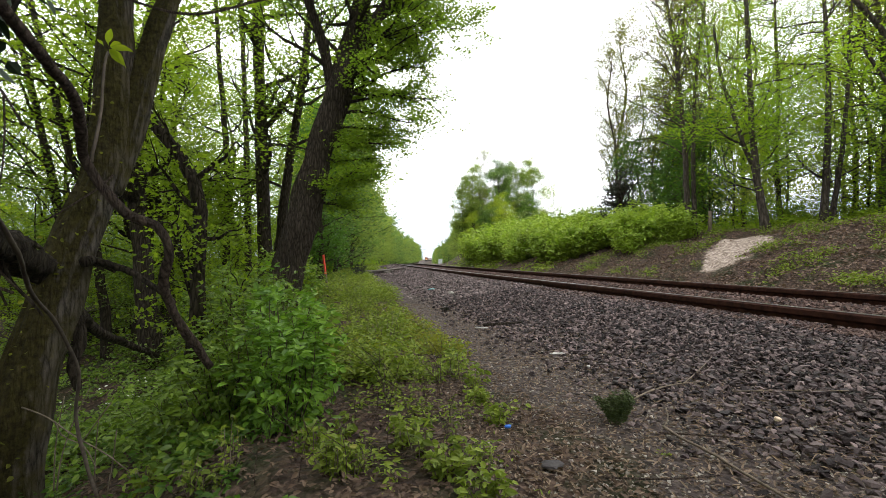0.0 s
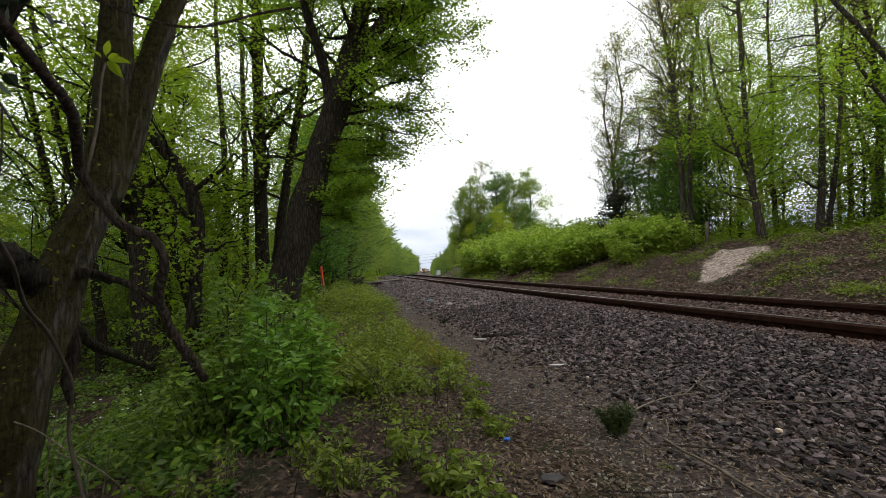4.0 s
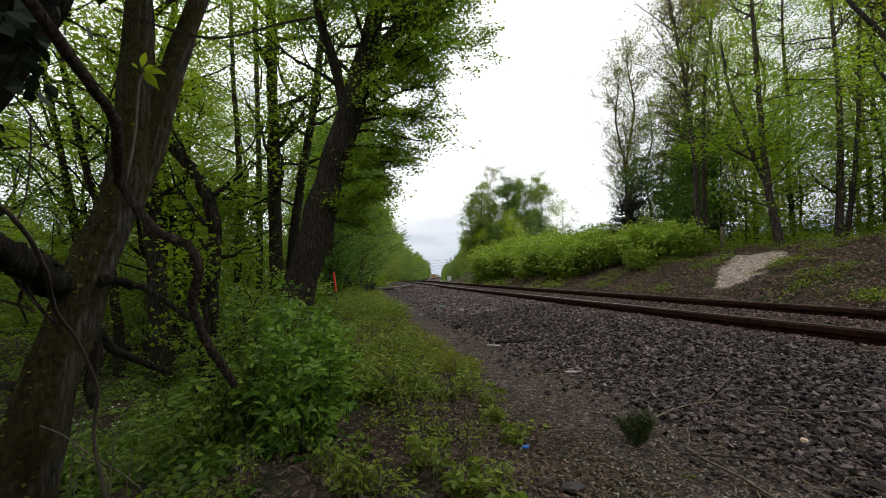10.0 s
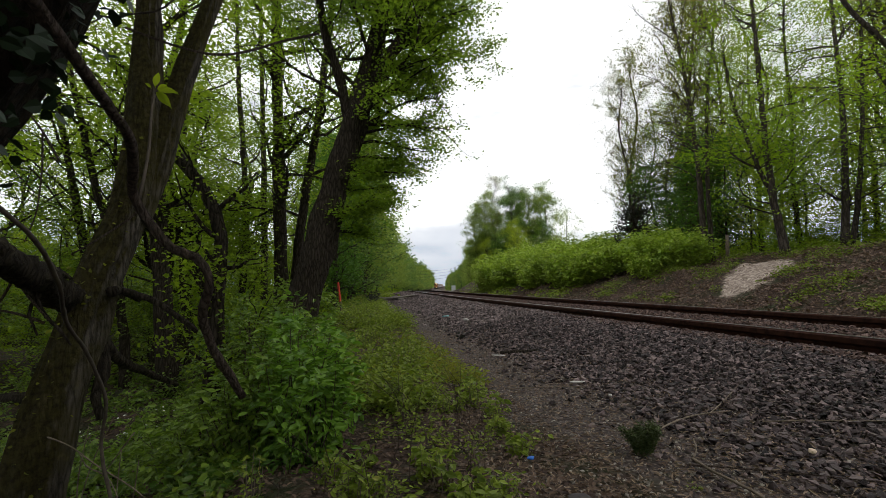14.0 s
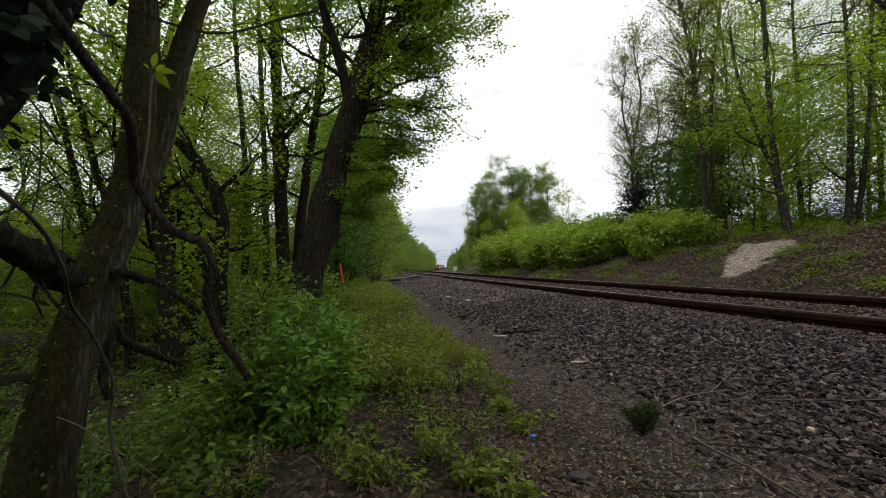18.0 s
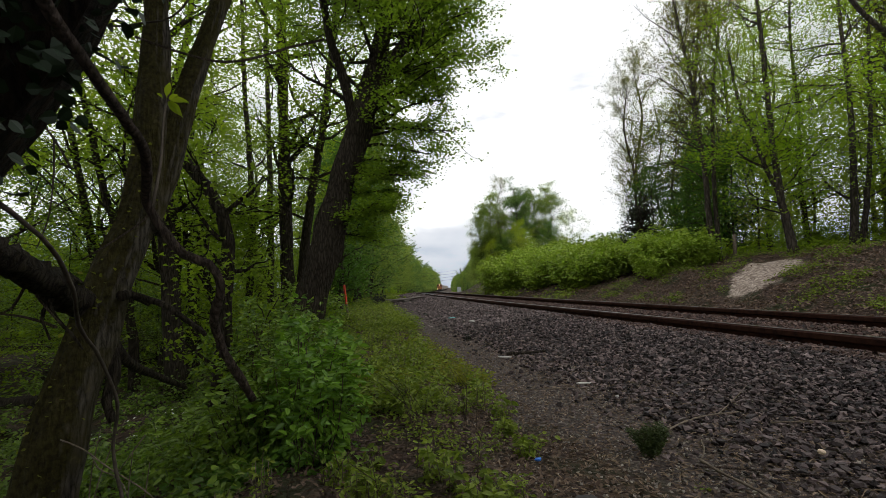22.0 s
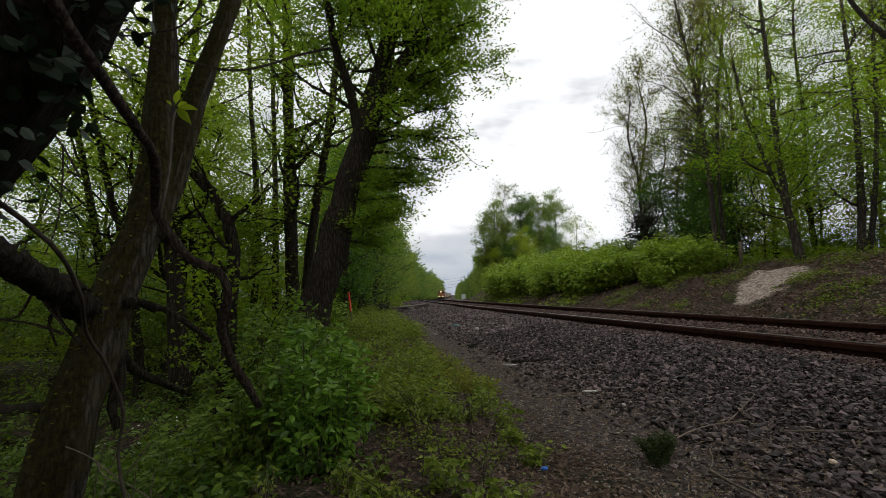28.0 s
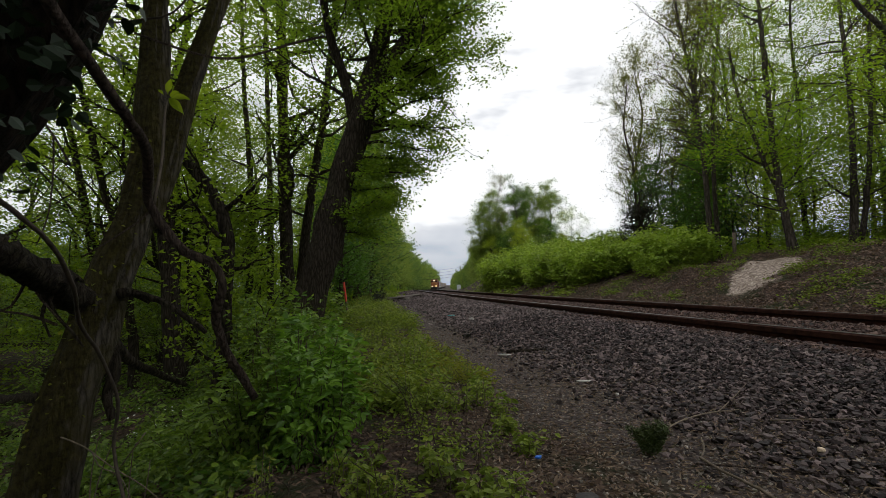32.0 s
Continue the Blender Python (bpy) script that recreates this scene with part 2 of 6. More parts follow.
# The near-black first tone paints in the shade of gaps between stones.
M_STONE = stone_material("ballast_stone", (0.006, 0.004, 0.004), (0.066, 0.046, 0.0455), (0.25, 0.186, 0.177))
# Paler tones for the ballast farther along the track.
M_STONE_FAR = stone_material("pale_far_ballast_stone", (0.022, 0.016, 0.0155), (0.13, 0.098, 0.094), (0.31, 0.24, 0.23))
M_STONE_RUST = stone_material("rust_stained_stone", (0.024, 0.012, 0.009), (0.092, 0.052, 0.042), (0.19, 0.125, 0.10))
M_CHIP = stone_material("pale_chip", (0.12, 0.10, 0.085), (0.22, 0.19, 0.16), (0.42, 0.38, 0.33))


def single_stone_material():
    s = Shader("single_ballast_stone", 0.7, 0.35)
    info = s.n.new("ShaderNodeObjectInfo")
    col = s.ramp(info.outputs["Random"], (0.0, (0.012, 0.008, 0.008)), (0.6, (0.062, 0.043, 0.043)), (1.0, (0.15, 0.112, 0.107)))
    col = s.mix(s.math("MULTIPLY", s.noise(40.0, 4.0), 0.5), col, (0.012, 0.008, 0.008))
    s.bump(s.noise(60.0, 4.0), 0.4, 0.01)
    return s.color(col)


M_STONE_ONE = single_stone_material()


def ground_material():
    """Zones come from the mesh: red = crushed stone, green = leaf litter and soil, blue = bare sandy cut."""
    s = Shader("ground_cover", 0.9, 0.2)
    at = s.n.new("ShaderNodeAttribute")
    at.attribute_name = "zone"
    sep = s.n.new("ShaderNodeSeparateColor")
    s.l.new(at.outputs["Color"], sep.inputs[0])
    big = s.noise(0.9, 5.0, 0.6)
    # Ground under the ballast is coloured near black, as shade between loose stones.
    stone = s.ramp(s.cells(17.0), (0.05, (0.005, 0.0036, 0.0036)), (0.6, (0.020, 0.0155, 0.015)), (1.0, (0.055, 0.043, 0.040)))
    edge = s.cells(17.0, "Distance")
    chips = s.ramp(s.cells(42.0), (0.1, (0.026, 0.0195, 0.018)), (0.66, (0.076, 0.057, 0.051)), (0.97, (0.23, 0.178, 0.148)))
    fines = s.mix(s.math("MULTIPLY", big, 0.7), chips, (0.052, 0.039, 0.036))
    litter = s.ramp(s.cells(26.0), (0.0, (0.020, 0.013, 0.010)), (0.6, (0.058, 0.036, 0.027)), (1.0, (0.15, 0.10, 0.073)))
    litter = s.mix(s.ramp(s.noise(1.3, 6.0, 0.65), (0.48, (0, 0, 0)), (0.62, (1, 1, 1))), litter, (0.026, 0.03, 0.011))
    sand = s.ramp(s.cells(13.0), (0.1, (0.16, 0.12, 0.098)), (0.6, (0.33, 0.262, 0.218)), (0.95, (0.50, 0.415, 0.355)))
    rag = s.math("MULTIPLY_ADD", s.noise(3.5, 6.0, 0.65), 0.9, -0.45)

    def sharp(chan):
        return s.ramp(s.math("ADD", sep.outputs[chan], rag), (0.40, (0, 0, 0)), (0.60, (1, 1, 1)))

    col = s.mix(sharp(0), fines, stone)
    col = s.mix(sharp(1), col, litter)
    col = s.mix(sharp(2), col, sand)
    s.bump(s.math("SUBTRACT", s.math("MULTIPLY", s.noise(30.0, 5.0), 0.6), edge), 0.8, 0.03)
    return s.color(col)


M_GROUND = ground_material()


# ---- the line of the railway, and the lie of the land ----
# The plan is drawn in steps of half a metre (PLAN); it is brought to metres once all of it stands.
PLAN = 0.5
GAUGE = 1.51 / PLAN
LINE_Y = (-120, -60, -20, 0, 20, 40, 69, 110, 160, 240, 330, 422, 730, 1080, 2000)
LINE_X = (37.5, 21.6, 11.3, 6.45, 2.0, -1.95, -6.9, -11.2, -15.2, -19.7, -23.2, -26.1, -34.4, -40.9, -50)
LINE_Z = (0.58, 0.58, 0.58, 0.58, 0.58, 0.58, 0.56, 0.14, -0.40, -1.32, -2.36, -3.2, -4.4, -4.0, -3.6)


def hermite(xs, vs, x):
    xs, vs = np.array(xs, float), np.array(vs, float)
    m = np.gradient(vs, xs)
    x = np.asarray(x, float)
    xc = np.clip(x, xs[0], xs[-1])
    i = np.clip(np.searchsorted(xs, xc) - 1, 0, len(xs) - 2)
    h = xs[i + 1] - xs[i]
    t = (xc - xs[i]) / h
    v = ((2 * t**3 - 3 * t**2 + 1) * vs[i] + (t**3 - 2 * t**2 + t) * h * m[i]
         + (-2 * t**3 + 3 * t**2) * vs[i + 1] + (t**3 - t**2) * h * m[i + 1])
    return v + np.where(x > xs[-1], (x - xs[-1]) * m[-1], 0) + np.where(x < xs[0], (x - xs[0]) * m[0], 0)


def rail_x(y):
    return hermite(LINE_Y, LINE_X, y)


def rail_z(y):
    return hermite(LINE_Y, LINE_Z, np.clip(y, -120, 2000))


def cant(y):
    return 0.055 * np.clip((190 - np.asarray(y, float)) / 110, 0, 1)


def wobble(x, y, scale, seed=0.0):
    """Cheap smooth noise on arrays."""
    a = np.sin(x / scale * 1.7 + 1.3 * seed + 1.1 * np.sin(y / scale * 1.1 + seed))
    b = np.sin(y / scale * 1.9 + 2.1 * seed + 1.3 * np.sin(x / scale * 1.3 + 2 * seed))
    return 0.5 * (a + b)


U_KNOTS = (-4000, -60, -24, -12.5, -10.6, -8.8, -7.9, -6.7, -4.8, -2.9, -1.2, -0.35, 0.3, 2.7, 3.35, 3.8, 4.6, 5.1, 8.2, 10.6, 16, 40, 4000)


def land(x, y):
    """Height of the ground."""
    x, y = np.asarray(x, float), np.asarray(y, float)
    u = x - rail_x(y)
    zr = rail_z(y)
    dz = zr - 0.58
    bank = np.interp(y, (-60, 60, 95, 140, 300), (1, 1, 0.55, 0.08, 0.0))
    zs = [-1.2, -1.2, -1.15, -1.2, -1.15, -0.92, -0.5, 0.02, 0.0, 0.03, 0.335, 0.365, 0.37, 0.44, 0.42, 0.40, 0.30, 0.42, 1.85, 2.45, 2.95, 3.2, 3.2]
    v = np.interp(u, U_KNOTS, zs)
    foot = np.clip((u - 4.6 - np.clip((y - 50) * 0.11, 0, 6)) / 3 + np.clip((62 - y) / 12, 0, 1), 0, 1)
    v = np.where(u > 4.6, 0.30 + (v - 0.30) * bank * foot, v)
    rough = 0.05 * wobble(x, y, 0.9, 1) + 0.03 * wobble(x, y, 0.33, 2)
    wild = np.clip(np.where(u < -5, (-5 - u) / 2, np.where(u > 4.4, (u - 4.4) / 1.5, 0.0)), 0, 1)
    soft = np.clip((np.abs(u - 1.5) - 2.2) / 2, 0, 1)
    v = v + wild * (rough * 2.0 + 0.12 * wobble(x, y, 3.1, 3)) + 0.25 * soft * rough
    return v + dz


def spaced(*spans):
    out = []
    for a, b, step in spans:
        out += list(np.arange(a, b, step))
    return np.array(out + [spans[-1][1]])


def mesh_from(name, verts, faces, mats, smooth=True, idx=None):
    me = bpy.data.meshes.new(name)
    me.from_pydata(verts, [], faces)
    for m in mats:
        me.materials.append(m)
    if smooth:
        me.polygons.foreach_set("use_smooth", np.ones(len(me.polygons), bool))
    if idx is not None:
        me.polygons.foreach_set("material_index", np.array(idx, dtype=np.int32))
    me.update()
    return me


def bare_cut(x, y):
    """Where the bank has slipped and shows bare gravel."""
    cx, cy = x - 10.7, y - 16.9
    return np.clip(1.45 - np.hypot((0.72 * cx + 0.69 * cy) / 2.3, (0.69 * cx - 0.72 * cy) / 0.95) + 0.3 * wobble(x, y, 0.45, 7), 0, 1)


def build_ground():
    us = spaced((-4000, -400, 400), (-400, -60, 30), (-60, -16, 2.0), (-16, -4, 0.22), (-4, 4.6, 0.16), (4.6, 14, 0.25), (14, 40, 2), (40, 400, 30), (400, 4000, 400))
    ys = spaced((-120, -4, 4), (-4, 14, 0.2), (14, 40, 0.5), (40, 120, 2), (120, 400, 10), (400, 2000, 50), (2000, 9600, 400))
    U, Y = np.meshgrid(us, ys)
    X = U + rail_x(Y)
    Z = land(X, Y)
    nu, ny = len(us), len(ys)
    i = np.arange(nu * ny).reshape(ny, nu)
    quads = np.stack([i[:-1, :-1], i[:-1, 1:], i[1:, 1:], i[1:, :-1]], -1).reshape(-1, 4)
    me = mesh_from("ground", np.stack([X, Y, Z], -1).reshape(-1, 3).tolist(), quads.tolist(), [M_GROUND])
    u, y = U.ravel(), Y.ravel()
    x = X.ravel()
    edge = -4.9 + 0.010 * np.clip(y, 0, 60) + 0.3 * wobble(x, y, 1.1, 4)
    stone = np.clip((u + 3.1) / 1.8, 0, 1) * np.clip((4.3 - u) / 0.8, 0, 1)
    soil = np.maximum(np.clip((edge - u) / 0.8 + 0.5, 0, 1), np.clip((u - 3.9) / 0.8, 0, 1))
    cut = bare_cut(x, y)
    col = np.stack([stone, soil, cut, np.ones_like(u)], -1)
    at = me.color_attributes.new("zone", "FLOAT_COLOR", "POINT")
    at.data.foreach_set("color", col.astype(np.float32).ravel())
    ob = new("ground", me)
    tagged(ob, "gravel shoulder, leaf litter and wooded bank beside the railway", "ground", kind="structure")
    return ob


build_ground()


# ---- mesh building ----
class Buf:
    def __init__(self):
        self.v, self.f, self.k = [], [], 0

    def add(self, verts, faces):
        verts, faces = np.asarray(verts, float), np.asarray(faces)
        self.v.append(verts)
        self.f += (faces + self.k).tolist()
        self.k += len(verts)

    def tube(self, pts, radii, n=6, lump=0.0, rng=None, relief=None):
        pts, radii = np.asarray(pts, float), np.asarray(radii, float)
        tan = np.gradient(pts, axis=0)
        tan /= np.linalg.norm(tan, axis=1)[:, None] + 1e-9
        ref = np.array([0.3, 0.2, 1.0]) if abs(tan[0][2]) < 0.8 else np.array([1.0, 0.3, 0.1])
        s = np.cross(tan, ref)
        s /= np.linalg.norm(s, axis=1)[:, None] + 1e-9
        w = np.cross(s, tan)
        a = np.arange(n) * 2 * np.pi / n
        r = radii[:, None] * np.ones(n)[None]
        if lump and rng is not None:
            r = r * (1 + lump * rng.standard_normal(r.shape))
        if relief is not None:
            r = r * relief
        ring = pts[:, None] + r[..., None] * (np.cos(a)[None, :, None] * s[:, None] + np.sin(a)[None, :, None] * w[:, None])
        m = len(pts)
        i = np.arange(m * n).reshape(m, n)
        q = np.stack([i[:-1], np.roll(i[:-1], -1, 1), np.roll(i[1:], -1, 1), i[1:]], -1).reshape(-1, 4)
        self.add(ring.reshape(-1, 3), q)
        self.f.append((i[-1] + self.k - m * n).tolist())
        self.f.append((i[0][::-1] + self.k - m * n).tolist())

    def mesh(self, name, mats, smooth=True):
        return mesh_from(name, np.concatenate(self.v).tolist(), self.f, mats, smooth)


def resample(pts, step):
    """A smooth curve through a few points, in even steps."""
    pts = np.asarray(pts, float)
    d = np.concatenate([[0], np.cumsum(np.linalg.norm(np.diff(pts, axis=0), axis=1))])
    s = np.linspace(0, d[-1], max(3, int(d[-1] / step) + 1))
    if len(pts) < 3:
        return np.stack([np.interp(s, d, pts[:, k]) for k in range(3)], -1), s / d[-1]
    return np.stack([hermite(d, pts[:, k], s) for k in range(3)], -1), s / d[-1]


def leaf_arrays(pos, size, rng, flat=0.6, droop=0.25, shape=0.55, lobes=False, out=None):
    """Leaves as folded blades, one island each. flat: how level they lie."""
    n = len(pos)
    az = rng.uniform(0, 2 * np.pi, n)
    d = np.stack([np.cos(az), np.sin(az), rng.normal(-droop, 0.35, n)], -1)
    if out is not None:
        d = d * 0.8 + out * np.array([0.55, 0.55, 0.4]) + np.array([0, 0, -0.05])
    d /= np.linalg.norm(d, axis=1)[:, None]
    up = rng.standard_normal((n, 3)) * (1 - flat) + np.array([0, 0, flat])
    side = np.cross(d, up)
    side /= np.linalg.norm(side, axis=1)[:, None] + 1e-9
    nor = np.cross(side, d)
    L = (size * rng.uniform(0.65, 1.25, n))[:, None]
    W = L * shape * 0.5
    if lobes:
        v = np.stack([pos, pos + d * L * 0.30 + side * W * 1.5 + nor * L * 0.1, pos + d * L * 0.55 + side * W * 0.6, pos + d * L,
                      pos + d * L * 0.55 - side * W * 0.6, pos + d * L * 0.30 - side * W * 1.5 + nor * L * 0.1], 1).reshape(-1, 3)
        k = np.arange(n)[:, None] * 6
        f = np.stack([k + [0, 1, 2], k + [0, 2, 3], k + [0, 3, 4], k + [0, 4, 5]], 1).reshape(-1, 3)
    else:
        v = np.stack([pos, pos + d * L * 0.26 + side * W * 0.9 + nor * L * 0.07, pos + d * L * 0.62 + side * W * 0.85 + nor * L * 0.06, pos + d * L - nor * L * 0.05,
                      pos + d * L * 0.62 - side * W * 0.85 + nor * L * 0.06, pos + d * L * 0.26 - side * W * 0.9 + nor * L * 0.07], 1).reshape(-1, 3)
        k = np.arange(n)[:, None] * 6
        f = np.stack([k + [0, 1, 2, 3], k + [0, 3, 4, 5]], 1).reshape(-1, 4)
    return v, f


def part(name, buf, material, parent, label="", smooth=True):
    ob = new(name, buf.mesh(name, [material], smooth) if isinstance(buf, Buf) else buf)
    ob.parent = parent
    return tagged(ob, label)


def thing(name, at, label, category, group="", kind=""):
    ob = new(name)
    ob.empty_display_size = 0.2
    ob.location = at
    return tagged(ob, label, category, group, kind)


def branch(rng, start, d, length, r, bend=0.25, lift=0.05, step=None):
    """One limb as a wandering line."""
    n = max(4, int(length / (step or length / 6)))
    p, pts = np.array(start, float), [np.array(start, float)]
    d = np.array(d, float)
    d /= np.linalg.norm(d)
    for _ in range(n):
        d = d + rng.standard_normal(3) * bend / math.sqrt(n) + np.array([0, 0, lift])
        d /= np.linalg.norm(d)
        p = p + d * length / n
        pts.append(p.copy())
    return np.array(pts)


def bark_ridges(m, n, rng):
    """Uneven upright ridges and furrows round a trunk."""
    g = rng.standard_normal((m, n))
    for _ in range(5):
        g = 0.5 * g + 0.25 * (np.roll(g, 1, 0) + np.roll(g, -1, 0))
    g = g / g.std()
    broad = rng.standard_normal((m, n))
    for _ in range(14):
        broad = (broad + np.roll(broad, 1, 0) + np.roll(broad, -1, 0) + np.roll(broad, 1, 1) + np.roll(broad, -1, 1)) / 5
    return 1 + 0.05 * np.clip(g, -1.5, 1.2) + 0.065 * broad / broad.std()


def make_tree(name, label, stems, mats, seed, limbs=14, limb_len=3.0, from_t=0.35, twigs=5, leaves=3000, size=0.10, spread=0.35,
              lean=(0, 0, 0), reach=(0, 0, 0), flat=0.6, group="", rise=0.35, category="tree", lobes=False, sides=8, limb_r=0.3, drop=0.0, extra=(), bare=0.0, ridged=False, boughs=(), level=0.6):
    """A tree from its stems ((points, radius below, radius above), ...): trunk and limbs in one mesh, the crown in another."""
    rng = np.random.default_rng(seed)
    p0, p1 = np.array(stems[0][0][0], float), np.array(stems[0][0][1], float)
    ground_z = float(land(p0[0], p0[1])) - 0.12
    if p0[2] > ground_z + 0.05 and abs(p0[0]) + abs(p0[1]) > 0.5:
        way = (p1 - p0) / max(0.2, p1[2] - p0[2])
        foot = p0 + way * (ground_z - p0[2]) * 0.6
        stems = [([(foot[0], foot[1], ground_z)] + list(stems[0][0]), *stems[0][1:])] + list(stems[1:])
    base = np.array(stems[0][0][0], float)
    wood, tips = Buf(), []
    for pts, r0, r1 in stems:
        line, t = resample(np.array(pts, float) - base, 0.10 if ridged else 0.45)
        line = line + (0 if ridged else 0.012) * rng.standard_normal(line.shape)
        rad = r0 + (r1 - r0) * t**0.8
        if pts is stems[0][0]:
            rad = rad * (1 + 0.45 * np.exp(-t * np.linalg.norm(line[-1]) / 0.45))
        if ridged:
            wood.tube(line, rad * (1 + 0.05 * np.sin(t * 23 + seed) + 0.03 * np.sin(t * 61)), 44, 0.0, None, bark_ridges(len(line), 44, rng))
        else:
            wood.tube(line, rad, sides, 0.04, rng)
        n_here = max(1, int(limbs / len(stems)))
        for _ in range(n_here):
            q = rng.uniform(from_t, 1.0) if rng.random() > max(0.05, min(0.25, 3.0 / limbs)) else 1.0
            i = min(len(line) - 1, int(q * (len(line) - 1)))
            az = rng.uniform(0, 2 * np.pi)
            d = np.array([math.cos(az), math.sin(az), rise + 0.5 * rng.random() + (0.8 if q == 1.0 else 0)]) + np.array(reach)
            ln = limb_len * rng.uniform(0.55, 1.2) * (1.15 - 0.45 * q)
            r = min(rad[i] * 0.6, limb_r * rad[0]) * rng.uniform(0.6, 1)
            bl = branch(rng, line[i], d, ln, r, 0.5, 0.04 - drop)
            wood.tube(bl, np.linspace(r, r * 0.25, len(bl)), 5)
            for _ in range(twigs):
                j = rng.integers(2, len(bl))
                d2 = (bl[j] - bl[j - 1]) / (np.linalg.norm(bl[j] - bl[j - 1]) + 1e-9) + rng.standard_normal(3) * 0.6 + np.array(lean)
                tl = branch(rng, bl[j], d2, ln * rng.uniform(0.25, 0.55), r * 0.3, 0.5, 0.0 - drop)
                wood.tube(tl, np.linspace(r * 0.3, 0.004 + r * 0.05, len(tl)), 3)
                tips += [tl[-1], tl[-2], tl[len(tl) // 2], bl[j]]
    first, t = resample(np.array(stems[0][0], float) - base, 0.1)
    for q, d, ln in boughs:
        bl = branch(rng, first[int(q * (len(first) - 1))], d, ln, 0.04, 0.35, -0.01)
        wood.tube(bl, np.linspace(0.045, 0.012, len(bl)), 5)
        for _ in range(13):
            j = int(rng.integers(1, len(bl)))
            d2 = np.array(d) / np.linalg.norm(d) + rng.standard_normal(3) * np.array([0.7, 0.7, 0.4])
            tl = branch(rng, bl[j], d2, ln * rng.uniform(0.18, 0.38), 0.01, 0.5, -0.02)
            wood.tube(tl, np.linspace(0.012, 0.004, len(tl)), 3)
            tips += [tl[-1], tl[-1], tl[-2], tl[len(tl) // 2]] * 2
    for e in extra:
        tips.append(np.array(e, float) - base)
    root = thing(name, base, label, category, group)
    part("trunk", wood, mats[0], root)
    if leaves:
        tips = np.array(tips)
        if bare:
            tips = tips[rng.random(len(tips)) > bare]
        pick = tips[rng.integers(0, len(tips), leaves)]
        pos = pick + rng.standard_normal((leaves, 3)) * np.array([spread, spread, spread * level])
        crown = Buf()
        crown.add(*leaf_arrays(pos, size, rng, flat, lobes=lobes))
        part("crown", crown, mats[1], root, smooth=False)
    return root


# ---- the track ----
def sweep(profile, ys, du, z_of, name):
    """A profile of (sideways, up) points swept along the line of the track."""
    b = Buf()
    x, z = rail_x(ys) + du, z_of(ys)
    tan = np.stack([np.gradient(x, ys), np.ones_like(ys)], -1)
    tan /= np.linalg.norm(tan, axis=1)[:, None]
    right = np.stack([tan[:, 1], -tan[:, 0]], -1)
    prof = np.array(profile)
    m, n = len(ys), len(prof)
    v = np.zeros((m, n, 3))
    v[..., 0] = x[:, None] + right[:, :1] * prof[None, :, 0]
    v[..., 1] = ys[:, None] + right[:, 1:] * prof[None, :, 0]
    v[..., 2] = z[:, None] + prof[None, :, 1]
    i = np.arange(m * n).reshape(m, n)
    q = np.stack([i[:-1], i[1:], np.roll(i[1:], -1, 1), np.roll(i[:-1], -1, 1)], -1).reshape(-1, 4)
    b.add(v.reshape(-1, 3), q)
    return b


RAIL = [(-0.076, -0.186), (-0.076, -0.172), (-0.022, -0.158), (-0.010, -0.140), (-0.010, -0.062), (-0.036, -0.046), (-0.038, -0.012), (-0.029, -0.001),
        (0.029, -0.001), (0.038, -0.012), (0.036, -0.046), (0.010, -0.062), (0.010, -0.140), (0.022, -0.158), (0.076, -0.172), (0.076, -0.186)]


def build_track():
    root = thing("railway_track", (0, 0, 0), "single railway track with rusty rails bedded in grey crushed stone", "railway track", kind="structure")
    ys = spaced((-60, 0, 2.0), (0, 60, 0.6), (60, 240, 3), (240, 2000, 20))
    for du, lift in ((0.0, 0.0), (GAUGE, 1.0)):
        rail = part("rail", sweep([(a / PLAN, b / PLAN) for a, b in RAIL], ys, du, lambda y: rail_z(y) + lift * cant(y), "rail"), M_RUST, root, "rust-brown steel rail", False)
        top = [(-0.056, 0.0), (-0.056, 0.0024), (0.056, 0.0024), (0.056, 0.0)]
        part("running_surface", sweep(top, ys, du, lambda y: rail_z(y) + lift * cant(y), "running_surface"), M_RAIL_TOP, rail, "worn bare top of the rail")
    # sleepers with their plates, mostly bedded in stone
    rng = np.random.default_rng(5)
    tie_mesh = box_mesh("tie", 2.5 / PLAN, 0.23 / PLAN, 0.17 / PLAN, M_TIE, 0.03)
    plate_mesh = box_mesh("tie_plate", 0.34 / PLAN, 0.19 / PLAN, 0.022 / PLAN, M_RUST, 0.008)
    y = -6.0
    while y < 90:
        sl = float((rail_x(y + 0.5) - rail_x(y - 0.5)))
        turn = -math.degrees(math.atan(sl))
        t = new("tie", tie_mesh)
        t.parent = root
        x = float(rail_x(y)) + GAUGE / 2 * math.cos(math.atan(sl))
        t.matrix_local = pose(x, y, float(rail_z(y)) - 0.235 - 0.17 + float(rng.normal(0, 0.012)), 0, 0, turn + float(rng.normal(0, 0.8)))
        for du in (-GAUGE / 2, GAUGE / 2):
            p = new("tie_plate", plate_mesh)
            p.parent = t
            p.matrix_local = pose(du, 0, 0.17 + 0.012)
        y += 0.53 / PLAN


def box_mesh(name, sx, sy, sz, material, bevel=0.01):
    bm = bmesh.new()
    bmesh.ops.create_cube(bm, size=1.0)
    bmesh.ops.scale(bm, vec=(sx, sy, sz), verts=bm.verts)
    if bevel:
        bmesh.ops.bevel(bm, geom=bm.edges[:], offset=bevel, segments=1, affect="EDGES")
    me = bpy.data.meshes.new(name)
    bm.to_mesh(me)
    bm.free()
    me.materials.append(material)
    return me


build_track()


